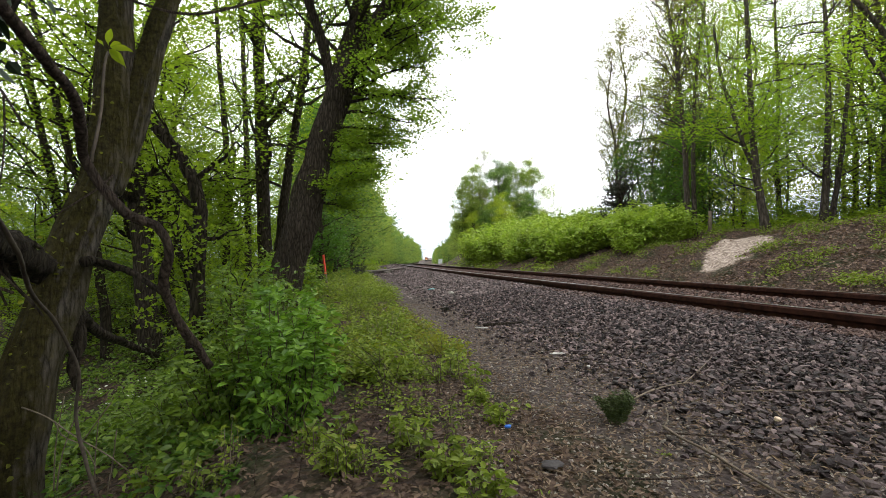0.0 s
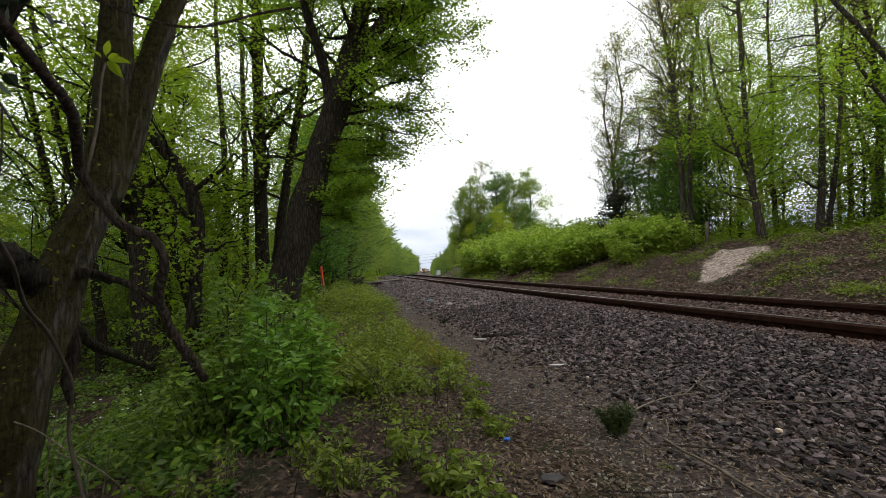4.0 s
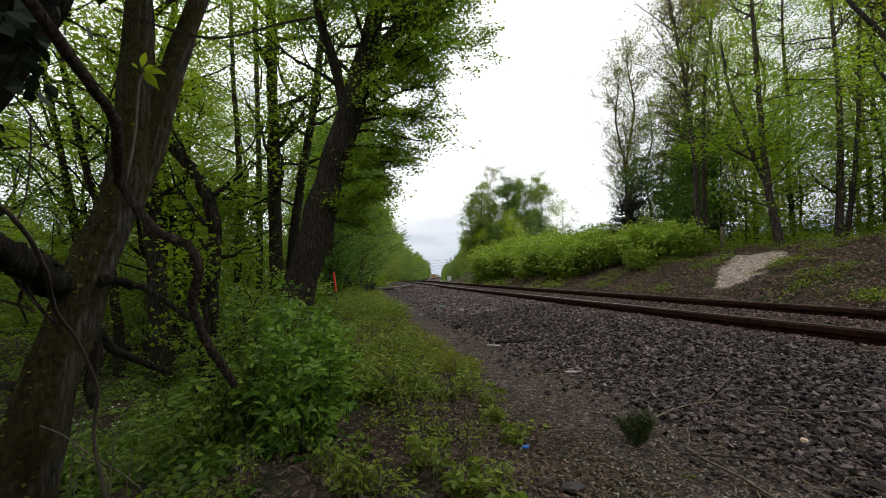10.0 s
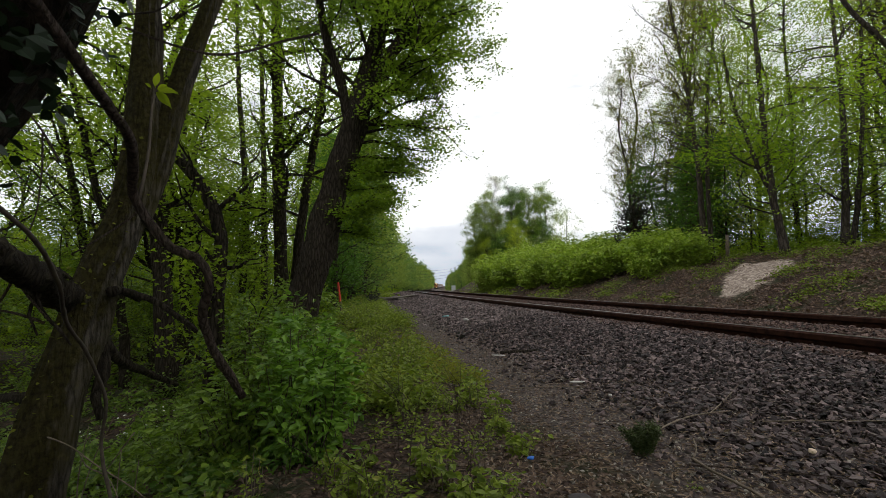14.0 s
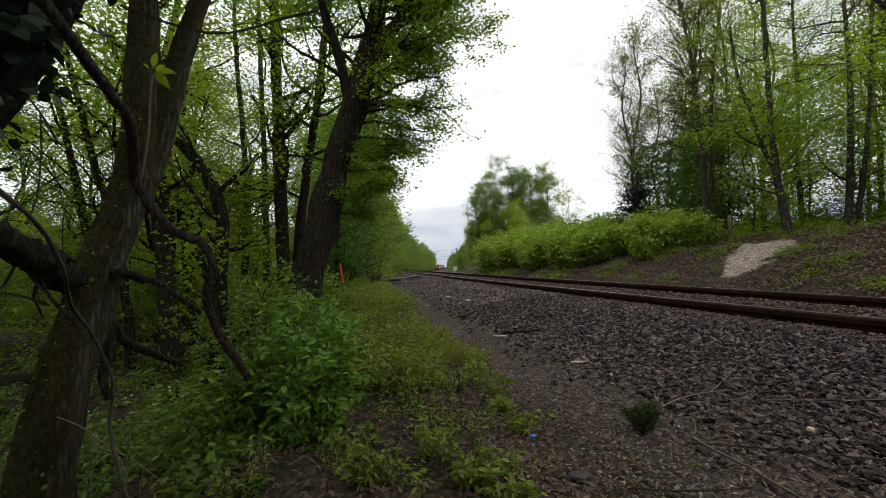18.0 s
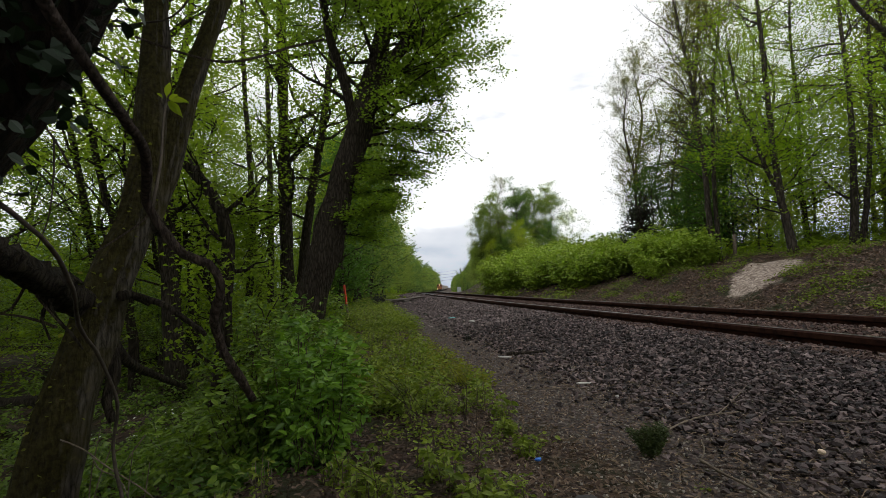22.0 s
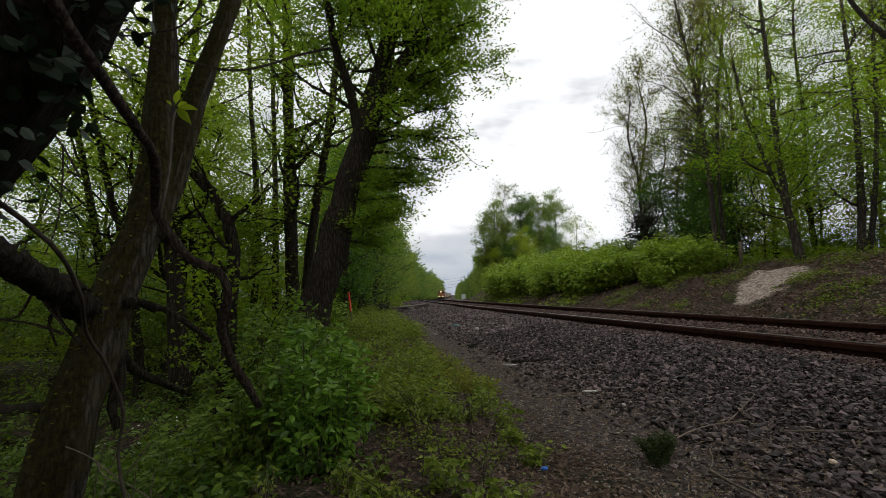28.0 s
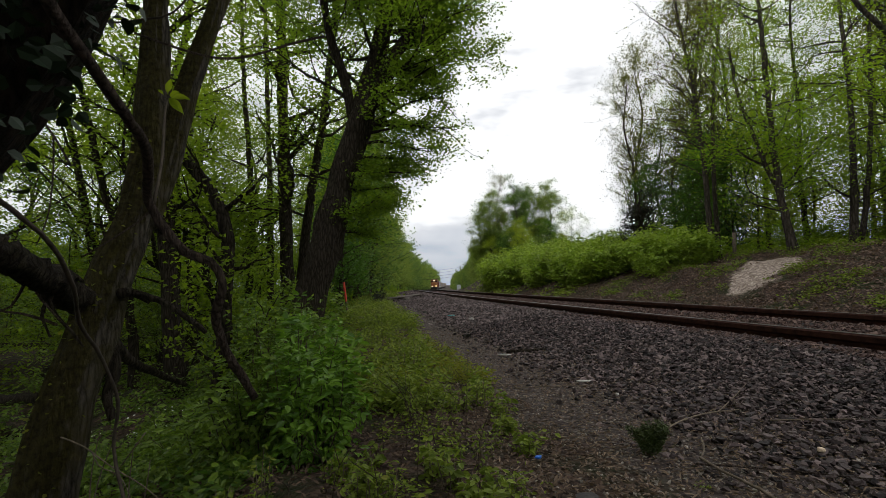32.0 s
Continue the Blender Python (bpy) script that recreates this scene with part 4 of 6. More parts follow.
make_tree("crooked_tree", "crooked forked tree at the top of the bare slope", [
    ([(13.6, 19.5, 2.45), (13.35, 19.65, 4.63), (13.28, 19.8, 6.62), (13.26, 19.95, 9.9), (13.27, 20.1, 12.5), (13.26, 20.25, 15.42)], 0.17, 0.06),
    ([(13.5, 19.9, 4.8), (13.0, 20.05, 6.38), (12.91, 20.2, 6.98), (12.3, 20.35, 9.3), (12.06, 20.5, 11.68)], 0.11, 0.05),
    ([(12.94, 19.9, 6.15), (12.43, 20.05, 6.48), (11.96, 20.2, 6.97)], 0.06, 0.03)], (M_BARK_FAR, M_LEAF_BRIGHT), 222, limbs=66, limb_len=3.6, from_t=0.12, twigs=7, leaves=12000, size=0.11, spread=0.32,
    rise=0.15, limb_r=0.2, flat=0.8, level=0.25, group="trees on the bank")
make_tree("twin_tree", "tree with two dark stems on the crest of the bank", [
    ([(16.43, 20.0, 2.67), (16.71, 20.15, 5.46), (17.0, 20.3, 9.29), (17.01, 20.45, 12.18), (17.1, 20.6, 15.41)], 0.16, 0.06),
    ([(16.79, 20.1, 2.73), (17.4, 20.25, 5.48), (17.94, 20.4, 9.07), (18.27, 20.55, 13.02), (18.62, 20.7, 15.75)], 0.12, 0.05),
    ([(16.82, 20.3, 4.74), (16.29, 20.45, 5.07), (15.97, 20.6, 5.56), (15.79, 20.75, 6.1)], 0.06, 0.03)], (M_BARK_FAR, M_LEAF_BRIGHT), 223, limbs=66, limb_len=3.8, from_t=0.12, twigs=7, leaves=12000, size=0.11, spread=0.32,
    rise=0.1, limb_r=0.2, flat=0.8, level=0.25, group="trees on the bank")
make_tree("overhanging_tree", "leaning grey tree that reaches out from the bank", [
    ([(17.6, 13.6, 2.6), (17.1, 13.8, 4.6), (15.04, 14.0, 6.27), (13.66, 14.0, 7.91), (13.04, 14.0, 8.65), (12.24, 14.0, 9.53), (11.52, 14.0, 10.69)], 0.16, 0.06),
    ([(14.82, 14.0, 4.87), (13.61, 14.0, 6.48), (13.16, 14.0, 7.06), (12.83, 14.0, 7.67)], 0.10, 0.04)], (M_BARK_FAR, M_LEAF_BRIGHT), 224, limbs=16, limb_len=1.8, from_t=0.35, twigs=6, leaves=2600, size=0.11, spread=0.3,
    rise=0.3, limb_r=0.2, flat=0.8, level=0.25, group="trees on the bank")

# unseen trees behind the camera, added to close the clearing and block sky light
for x, y, k, s in ((14, -8, 0, 1.0), (18, -2, 2, 1.0), (20, 6, 0, 1.1), (12, -20, 3, 1.0), (24, 10, 2, 1.1), (-3, -18, 0, 1.0), (-6, -12, 2, 0.9), (-5.6, -1.2, 8, 1.05), (-2.8, -3.0, 8, 1.1), (-8.5, 0.4, 8, 1.0)):
    t = copy_thing(RPROTO[k], pose(x, y, float(land(x, y)) - 0.05, 0, 0, float(rngw.uniform(0, 360))))
    t.scale = (s, s, s)


# ---- foreground: vine, limb, ivy-clad trunk ----
def make_vine(name, label, category, lines, material, n=8, seed=1, step=0.06, lump=0.05, twig=None):
    """Bent woody stems; each line is (points, radius at its start, radius at its end)."""
    rng = np.random.default_rng(seed)
    base = np.array(lines[0][0][-1], float)
    root = thing(name, base, label, category)
    for k, (pts, r0, r1) in enumerate(lines):
        b = Buf()
        l, t = resample(np.array(pts) - base, step)
        l = l + rng.standard_normal(l.shape) * r0 * 0.10
        b.tube(l, (r0 + (r1 - r0) * t) * (1 + 0.06 * np.sin(t * 37)), n, lump, rng)
        part("stem" if k == 0 else "twig", b, twig if twig and k else material, root)
    return root


make_vine("woody_vine", "thick brown woody vine hanging in loops", "vine", [
    ([(-0.65, 0.50, 1.74), (-0.66, 0.62, 1.67), (-0.67, 0.70, 1.63), (-0.69, 0.79, 1.60), (-0.71, 0.88, 1.57), (-0.76, 0.97, 1.52), (-0.81, 1.05, 1.47), (-0.78, 1.08, 1.40), (-0.74, 1.10, 1.35), (-0.69, 1.12, 1.33), (-0.67, 1.13, 1.29), (-0.71, 1.18, 1.19), (-0.72, 1.26, 1.09), (-0.71, 1.34, 1.00), (-0.70, 1.40, 0.93)], 0.0095, 0.0125),
    ([(-0.80, 1.05, 1.47), (-0.81, 1.08, 1.54), (-0.83, 1.12, 1.62), (-0.865, 1.18, 1.765), (-0.875, 1.20, 1.79)], 0.004, 0.003)], M_VINE, 10, 3, 0.03, 0.05, M_CREEPER)
make_vine("hanging_creeper", "thin grey creeper hanging down the trunk", "vine", [
    ([(-1.28, 1.00, 1.57), (-1.27, 1.15, 1.49), (-1.29, 1.30, 1.41), (-1.39, 1.50, 1.30), (-1.68, 1.90, 1.11), (-1.89, 2.30, 0.90), (-1.95, 2.50, 0.64), (-2.04, 2.60, 0.37), (-1.99, 2.60, 0.15), (-1.91, 2.60, -0.08)], 0.007, 0.010)], M_CREEPER, 7, 4)
make_vine("dead_limb", "dark broken limb sticking out across the trunk", "branch", [
    ([(-2.19, 1.90, 1.50), (-2.47, 2.40, 1.42), (-2.73, 2.90, 1.33), (-3.06, 3.40, 1.25), (-3.23, 3.75, 1.15)], 0.06, 0.115),
    ([(-2.73, 2.90, 1.35), (-2.81, 3.10, 1.38), (-2.85, 3.30, 1.33)], 0.03, 0.012),
    ([(-2.77, 2.90, 1.27), (-2.76, 2.95, 1.14), (-2.64, 3.00, 0.96), (-2.62, 3.05, 0.88)], 0.016, 0.006),
    ([(-2.79, 3.00, 1.26), (-2.78, 2.90, 1.11), (-2.72, 2.90, 0.96)], 0.014, 0.006)], M_BARK, 12, 5, 0.06, 0.16)
make_vine("hanging_limb", "dark crooked dead branch on the trunk", "branch", [
    ([(-2.82, 4.00, 1.15), (-2.94, 3.90, 1.24), (-2.93, 3.80, 1.23)], 0.02, 0.05),
    ([(-2.94, 3.90, 1.24), (-2.63, 3.90, 1.15), (-2.38, 3.85, 1.01), (-2.19, 3.80, 0.90)], 0.032, 0.02)], M_BARK, 8, 6)
make_vine("dead_branch", "dark dead branch leaning over wet ground", "branch", [
    ([(-3.25, 4.10, 0.82), (-3.37, 4.60, 0.52), (-3.43, 5.20, 0.27), (-3.42, 5.60, 0.09)], 0.06, 0.025)], M_BARK, 8, 7)
make_vine("hanging_stump", "dark rotten stub hanging from the trunk", "branch", [
    ([(-3.05, 3.90, 0.77), (-3.01, 3.85, 0.55), (-3.01, 3.80, 0.33), (-2.95, 3.80, 0.19)], 0.06, 0.03)], M_BARK, 8, 8)
make_vine("dead_twig", "grey dead branch lying in the weeds", "branch", [
    ([(-2.70, 3.00, 0.30), (-2.51, 2.95, 0.26), (-2.29, 2.90, 0.16), (-2.04, 2.85, 0.06), (-1.87, 2.80, -0.02)], 0.005, 0.003),
    ([(-2.45, 2.95, 0.23), (-2.36, 2.90, 0.16), (-2.18, 2.85, 0.11), (-2.07, 2.80, -0.00)], 0.004, 0.0025)], M_TWIG, 6, 9)
make_vine("overhanging_twig", "long thin bare twig hanging overhead", "branch", [
    ([(-1.72, 2.20, 2.58), (-1.54, 2.30, 2.54), (-1.34, 2.40, 2.53), (-1.18, 2.50, 2.61), (-1.07, 2.60, 2.71), (-0.88, 2.70, 2.81)], 0.006, 0.008)], M_VINE, 6, 10)

make_vine("thin_twig", "thin dark bare twig hanging beside the trunk", "branch", [
    ([(-3.31, 3.0, 2.81), (-3.11, 3.0, 2.61), (-2.87, 3.0, 2.34), (-2.73, 3.0, 2.12)], 0.005, 0.008), ([(-2.86, 3.0, 2.34), (-2.85, 3.0, 2.04), (-2.88, 3.0, 1.73), (-2.94, 3.0, 1.57)], 0.006, 0.004)], M_VINE, 6, 11)
make_vine("thin_twig", "thin dark twigs under the broken limb", "branch", [
    ([(-2.9, 2.9, 1.33), (-3.01, 2.9, 1.15), (-3.17, 2.9, 1.14)], 0.010, 0.006), ([(-2.88, 2.9, 1.32), (-2.76, 2.9, 1.17), (-2.65, 2.9, 1.06)], 0.009, 0.006), ([(-3.13, 2.9, 1.14), (-2.86, 2.9, 1.1), (-2.68, 2.9, 1.04)], 0.008, 0.010)], M_VINE, 6, 12)
make_vine("thin_twig", "thin bare twig reaching across the trunk", "branch", [
    ([(-2.91, 3.35, 1.51), (-2.82, 3.35, 1.56), (-2.59, 3.35, 1.7), (-2.46, 3.35, 1.79), (-2.39, 3.35, 1.86)], 0.006, 0.008)], M_VINE, 6, 13)
make_vine("thin_twig", "pale bent twig hanging overhead", "branch", [
    ([(-2.0, 2.2, 2.7), (-1.83, 2.2, 2.64), (-1.69, 2.2, 2.65), (-1.54, 2.2, 2.67), (-1.44, 2.2, 2.77), (-1.4, 2.2, 2.89)], 0.005, 0.006)], M_CREEPER, 6, 14)


def make_sprig():
    rng = np.random.default_rng(8)
    base = Vector((-0.875, 1.20, 1.795))
    root = thing("leaf_sprig", base, "fresh light green sprig of young leaves on a vine", "leaf sprig")
    for d, ln in (((0.25, -0.1, 1.0), 0.065), ((0.8, -0.2, 0.35), 0.045), ((1.0, 0.1, 0.15), 0.065), ((0.7, -0.3, -0.4), 0.06), ((0.9, -0.2, -0.6), 0.075), ((-0.5, -0.2, 0.6), 0.025)):
        d = Vector(d).normalized()
        side = d.cross(Vector((0.1, -1, 0.25))).normalized()
        b = Buf()
        t = np.linspace(0, 1, 7)
        ln *= 0.8
        w = np.sin(np.pi * t**0.8) * ln * 0.2
        mid = np.array([d * (0.012 + ln * q) + Vector((0, 0, -0.25 * ln * q * q)) for q in t])
        v = np.concatenate([mid - w[:, None] * np.array(side) + [0, -0.004, 0.004], mid, mid + w[:, None] * np.array(side) + [0, -0.004, 0.004]])
        f = [(i, i + 1, i + 8, i + 7) for i in range(6)] + [(i + 7, i + 8, i + 15, i + 14) for i in range(6)]
        b.add(v, f)
        part("leaf", b, M_LEAF_YELLOW, root)


make_sprig()


def make_ivy_trunk():
    """A big trunk beside the camera, with ivy climbing on it."""
    rng = np.random.default_rng(18)
    axis = [(-2.75, 0.95, -0.2), (-2.26, 0.98, 0.6), (-1.86, 1.0, 1.2), (-1.33, 1.02, 1.96), (-0.96, 1.06, 2.6), (-0.66, 1.1, 3.5), (-0.4, 1.0, 6.5)]
    # The dense crown is added overhead, out of view, to keep sky light off.
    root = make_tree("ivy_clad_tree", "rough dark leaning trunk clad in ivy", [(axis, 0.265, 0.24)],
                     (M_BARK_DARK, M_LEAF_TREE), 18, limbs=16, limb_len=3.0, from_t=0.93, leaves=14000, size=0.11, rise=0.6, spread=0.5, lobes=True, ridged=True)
    base, axis = np.array(root.location), np.array(axis)
    n = 620
    t = rng.uniform(1.4, 4.4, n)
    c = np.stack([np.interp(t, range(7), axis[:, k]) for k in range(3)], -1) - base
    a = rng.normal(-0.15, 0.45, n)
    pos = c + np.stack([np.cos(a) * 0.265, np.sin(a) * 0.265, -np.cos(a) * 0.18], -1) + rng.standard_normal((n, 3)) * 0.025
    b = Buf()
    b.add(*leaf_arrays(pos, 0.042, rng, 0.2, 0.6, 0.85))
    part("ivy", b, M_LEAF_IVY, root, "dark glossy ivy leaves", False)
    for k in range(7):
        q = c[k * 11] + np.array([0.26, -0.12, -0.16])
        w = Buf()
        w.tube(branch(rng, q, (rng.normal(0.2, 0.3), -0.1, rng.choice((-1, 1))), 0.5, 0.002, 0.5), np.linspace(0.006, 0.003, 7), 4)
        part("ivy_stem", w, M_VINE, root)


make_ivy_trunk()


# ---- undergrowth ----
def make_shrub(name, label, base, height, radius, stems, leaves, size, mats, seed, category="shrub", group="", flat=0.68, shape=0.55, low=0.15, split=False, ragged=0.0, outward=False):
    rng = np.random.default_rng(seed)
    wood, tips = Buf(), []
    root = thing(name, base, label, category, group)
    for _ in range(stems):
        a = rng.uniform(0, 2 * np.pi)
        r = radius * math.sqrt(rng.random())
        top = np.array([math.cos(a) * r, math.sin(a) * r, height * rng.uniform(0.6 - ragged, 1.0 + ragged) * (1 - 0.35 * (r / radius) ** 2)])
        foot = np.array([top[0] * 0.3, top[1] * 0.3, -0.05])
        mid = (foot + top) / 2 + rng.standard_normal(3) * 0.05 * height
        l, t = resample([foot, mid, top], height / 5)
        if split:
            wood = Buf()
        wood.tube(l, np.linspace(0.006, 0.002, len(l)) * (0.6 + height / 2), 4)
        if split:
            part("stem", wood, mats[0], root)
        tips.append(l[int(low * len(l)):])
    tips = np.concatenate(tips)
    if not split:
        tagged(part("brushwood", wood, mats[0], root), kind="stuff")
    pos = tips[rng.integers(0, len(tips), leaves)] + rng.standard_normal((leaves, 3)) * np.array([0.11, 0.11, 0.08]) * max(radius, 0.12)
    b = Buf()
    out = pos - np.array([0, 0, height * 0.4])
    out = out / (np.linalg.norm(out, axis=1)[:, None] + 1e-6) if outward else None
    b.add(*leaf_arrays(pos, size, rng, flat, shape=shape, out=out))
    part("foliage", b, mats[1], root, smooth=False)
    return root


def on_ground(x, y, dz=0.0):
    return (x, y, float(land(x, y)) + dz)


SHRUB = (M_VINE, M_LEAF_SHRUB)
M_LEAF_LUSH = leaf_material("lush_shrub_leaf", (0.05, 0.12, 0.014), (0.23, 0.40, 0.042), (0.33, 0.48, 0.06), 0.35, 0.36)
for label, x, y, h, r, stems, leaves, size, sd in (
        ("dense bright green shrub at the edge of the clearing", -1.24, 3.55, 1.00, 0.42, 44, 3600, 0.078, 51), ("low green shrub with broad leaves by the clearing", -1.72, 3.75, 0.72, 0.42, 34, 2300, 0.076, 52),
        ("dense green shrub growing among the weeds", -1.45, 4.3, 1.12, 0.42, 34, 2500, 0.076, 50), ("tall leafy shrub under the maple", -1.9, 5.1, 1.30, 0.6, 36, 3100, 0.08, 53),
        ("tall leafy shrub under the maple", -2.7, 6.3, 1.3, 0.7, 36, 3000, 0.085, 54), ("low green shrub on the slope to the wet ground", -2.45, 4.3, 0.6, 0.5, 30, 1700, 0.076, 55)):
    make_shrub("shrub", label, on_ground(x, y), h, r, stems, leaves, size, (M_VINE, M_LEAF_LUSH) if sd < 52 else SHRUB, sd, flat=0.6, shape=0.48, split=True, outward=True, ragged=0.12)
make_shrub("shrub", "leafy shrub at the foot of the maple", on_ground(-4.2, 9.0), 1.9, 0.9, 40, 3900, 0.11, (M_VINE, M_LEAF_SHRUB), 56, split=True)
make_shrub("shrub", "leafy shrub beside the maple", on_ground(-4.3, 12.5), 2.2, 1.0, 40, 3900, 0.12, (M_VINE, M_LEAF_SHRUB), 57, split=True)
make_shrub("shrub", "leafy shrub near the red stake", on_ground(-6.2, 16.5), 2.4, 1.1, 40, 3900, 0.14, (M_VINE, M_LEAF_TREE), 58, split=True)
make_shrub("shrub", "leafy shrub near the red stake", on_ground(-6.8, 20.5), 2.4, 1.2, 40, 3900, 0.15, (M_VINE, M_LEAF_TREE), 59, split=True)
rngs = np.random.default_rng(60)
for _ in range(16):
    y = float(rngs.uniform(3.2, 16))
    x = float(rail_x(y)) - float(rngs.uniform(8.6, 13.5))
    make_shrub("fern_clump", "low green undergrowth on the slope to the wet ground", on_ground(x, y), float(rngs.uniform(0.35, 0.8)), float(rngs.uniform(0.3, 0.6)), 22, 700, 0.085, (M_TWIG, M_LEAF_SHRUB), int(rngs.integers(1e6)), "undergrowth", "undergrowth clumps", 0.75)


for _ in range(26):
    y = float(rngs.uniform(5.2, 24))
    x = float(rail_x(y)) - float(rngs.uniform(5.4, 7.6))
    h = float(rngs.uniform(0.25, 0.6))
    make_shrub("weed_clump", "leafy weed clump standing in the green strip", on_ground(x, y), h, h * 0.6, 14, 320, 0.06, (M_TWIG, M_LEAF_HERB), int(rngs.integers(1e6)), "weed", "weed clumps", 0.6)


def carpet(name, label, n, u0, u1, y0, y1, h0, h1, leaf, material, seed, per=7, patch=None, fall=0.6, flat=0.6, shape=0.5, wide=0.06):
    """Low plants over a strip of ground in one mesh."""
    rng = np.random.default_rng(seed)
    p, u = field(rng, n, u0, u1, y0, y1, fall)
    if patch:
        m = wobble(p[:, 0], p[:, 1], patch[0], seed) + 0.4 * wobble(p[:, 0], p[:, 1], patch[0] / 3, seed + 1) > patch[1] + rng.normal(0, 0.2, n)
        p = p[m]
    p = p[bare_cut(p[:, 0], p[:, 1]) < rng.uniform(0.10, 0.55, len(p))]
    h = rng.uniform(h0, h1, len(p))
    q = np.repeat(p, per, 0)
    q = q + np.stack([rng.normal(0, wide, len(q)), rng.normal(0, wide, len(q)), rng.random(len(q)) * np.repeat(h, per)], -1)
    b = Buf()
    b.add(*leaf_arrays(q, leaf, rng, flat, shape=shape))
    return tagged(new(name, b.mesh(name, [material], False)), label, "undergrowth", kind="stuff")


carpet("ground_plants", "low green weeds growing through leaf litter", 1150, -6.9, -5.4, 1.6, 5.5, 0.02, 0.18, 0.042, M_LEAF_HERB, 61, 10, (0.3, 0.4), 0.3, shape=0.42, wide=0.045)
carpet("ground_plants", "thick low green weeds along the gravel edge", 2500, -7.4, -5.0, 4.5, 14.0, 0.03, 0.36, 0.085, M_LEAF_HERB, 62, 10, (0.42, 0.22), 0.4, flat=0.66, shape=0.42)
carpet("ground_plants", "thick low green weeds along the gravel edge", 6500, -8.5, -4.6, 13.0, 45.0, 0.06, 0.5, 0.10, M_LEAF_HERB, 63, 9, (0.7, 0.15), 0.5, flat=0.6, shape=0.4, wide=0.12)
# The darker leaf material puts the shade under the leaning tree into colour.
carpet("ground_plants", "green weeds at the foot of the leaning tree, coloured dark for the shade there", 1000, -10.2, -6.6, 1.6, 4.6, 0.03, 0.22, 0.06, M_LEAF_DARK, 74, 8, (0.4, 0.0), 0.1)
carpet("ground_plants", "green weeds where the bank falls to the hollow", 2300, -10.2, -6.8, 4.4, 9.0, 0.03, 0.28, 0.07, M_LEAF_SHRUB, 77, 8, (0.4, -0.2), 0.1)
carpet("ground_plants", "yellowish dry weeds among the green ones", 950, -7.2, -5.0, 5.0, 26.0, 0.05, 0.3, 0.055, M_LEAF_RUST, 75, 7, (0.8, 0.1), 0.5, flat=0.4, shape=0.35)
carpet("ground_plants", "reddish dry weeds at the edge of the gravel", 1100, -5.35, -4.75, 6.0, 22.0, 0.05, 0.22, 0.05, M_LEAF_RUST, 64, 7, (1.2, 0.1))
carpet("ground_plants", "dark green weeds on the slope to the wet ground", 3800, -13.0, -7.3, 3.0, 14.0, 0.03, 0.28, 0.085, M_LEAF_SHRUB, 65, 8, (0.8, 0.0), 0.5)
carpet("ground_plants", "green plants in the wet hollow", 4000, -30.0, -12.0, 5.0, 34.0, 0.05, 0.4, 0.14, M_LEAF_TREE, 66, 6, (2.4, 0.0), 0.4, wide=0.2)
carpet("bank_plants", "green weeds in patches on the bank", 7500, 5.4, 13.0, 4.0, 24.0, 0.03, 0.30, 0.085, M_LEAF_HERB, 67, 13, (0.8, 0.34), 0.2, wide=0.13)
carpet("bank_litter", "brown dead leaves strewn over the bank", 34000, 4.3, 13.0, 4.0, 34.0, 0.01, 0.04, 0.105, M_LITTER_PALE, 71, 2, None, 0.2, 0.8, wide=0.2)
carpet("bank_plants", "green weeds along the foot of the bank", 1200, 4.8, 8.0, 26.0, 54.0, 0.1, 0.5, 0.2, M_LEAF_HERB, 68, 7, (2.5, 0.2), 0.2, wide=0.3)
carpet("bank_plants", "green undergrowth on top of the bank", 4500, 11.0, 30.0, 10.0, 46.0, 0.1, 0.8, 0.16, M_LEAF_TREE, 69, 8, (3.0, -0.3), 0.2, wide=0.3)
carpet("trackside_grass", "green grass along the far side of the line", 3500, -9.0, -3.6, 45.0, 200.0, 0.1, 0.5, 0.35, M_LEAF_HERB, 70, 6, (5.0, -0.5), 0.8, wide=0.4)


# thicket on the bank
rngk = np.random.default_rng(90)
knot = make_shrub("thicket_bush", "bright green leafy thicket covering the bank", (0, 0, 0), 2.3, 1.7, 60, 2500, 0.28, (M_TWIG, M_LEAF_KNOT), 91, "bush", "thicket on the bank", 0.72, 0.55, 0.35, ragged=0.3)
for k in range(86):
    q = k / 63 if k < 64 else 0.3 + 0.7 * (k - 64) / 21
    y = 21.5 + 26.5 * q**1.15
    u = max(7.4, 8.9 - 4.0 * q) + float(rngk.uniform(-1.2, 1.5)) + (3.6 if k > 63 else 0.0)
    x = float(rail_x(y)) + u
    s = float(rngk.uniform(0.8, 1.15)) * (0.58 + 0.5 * q)
    t = copy_thing(knot, pose(x, y, float(land(x, y)) - 0.05, 0, 0, float(rngk.uniform(0, 360))))
    t.scale = (s, s, s)
crest = make_shrub("crest_bush", "leafy green bush under the trees on the bank", (0, 0, 0), 2.6, 1.9, 60, 3400, 0.17, (M_TWIG, M_LEAF_BRIGHT), 93, "bush", "bushes under the trees", 0.75, 0.55, 0.15)
for k in range(28):
    y = float(rngk.uniform(19, 40))
    x = y * float(rngk.uniform(0.5, 1.02)) + float(rngk.uniform(0, 3))
    if x - float(rail_x(y)) < 11.8 or math.hypot(x - 12.2, y - 21.2) < 2.6 or y < 34 - 0.75 * x:
        continue
    s = float(rngk.uniform(0.5, 0.95))
    t = copy_thing(crest, pose(x, y, float(land(x, y)) - 0.05, 0, 0, float(rngk.uniform(0, 360))))
    t.scale = (s, s, s)
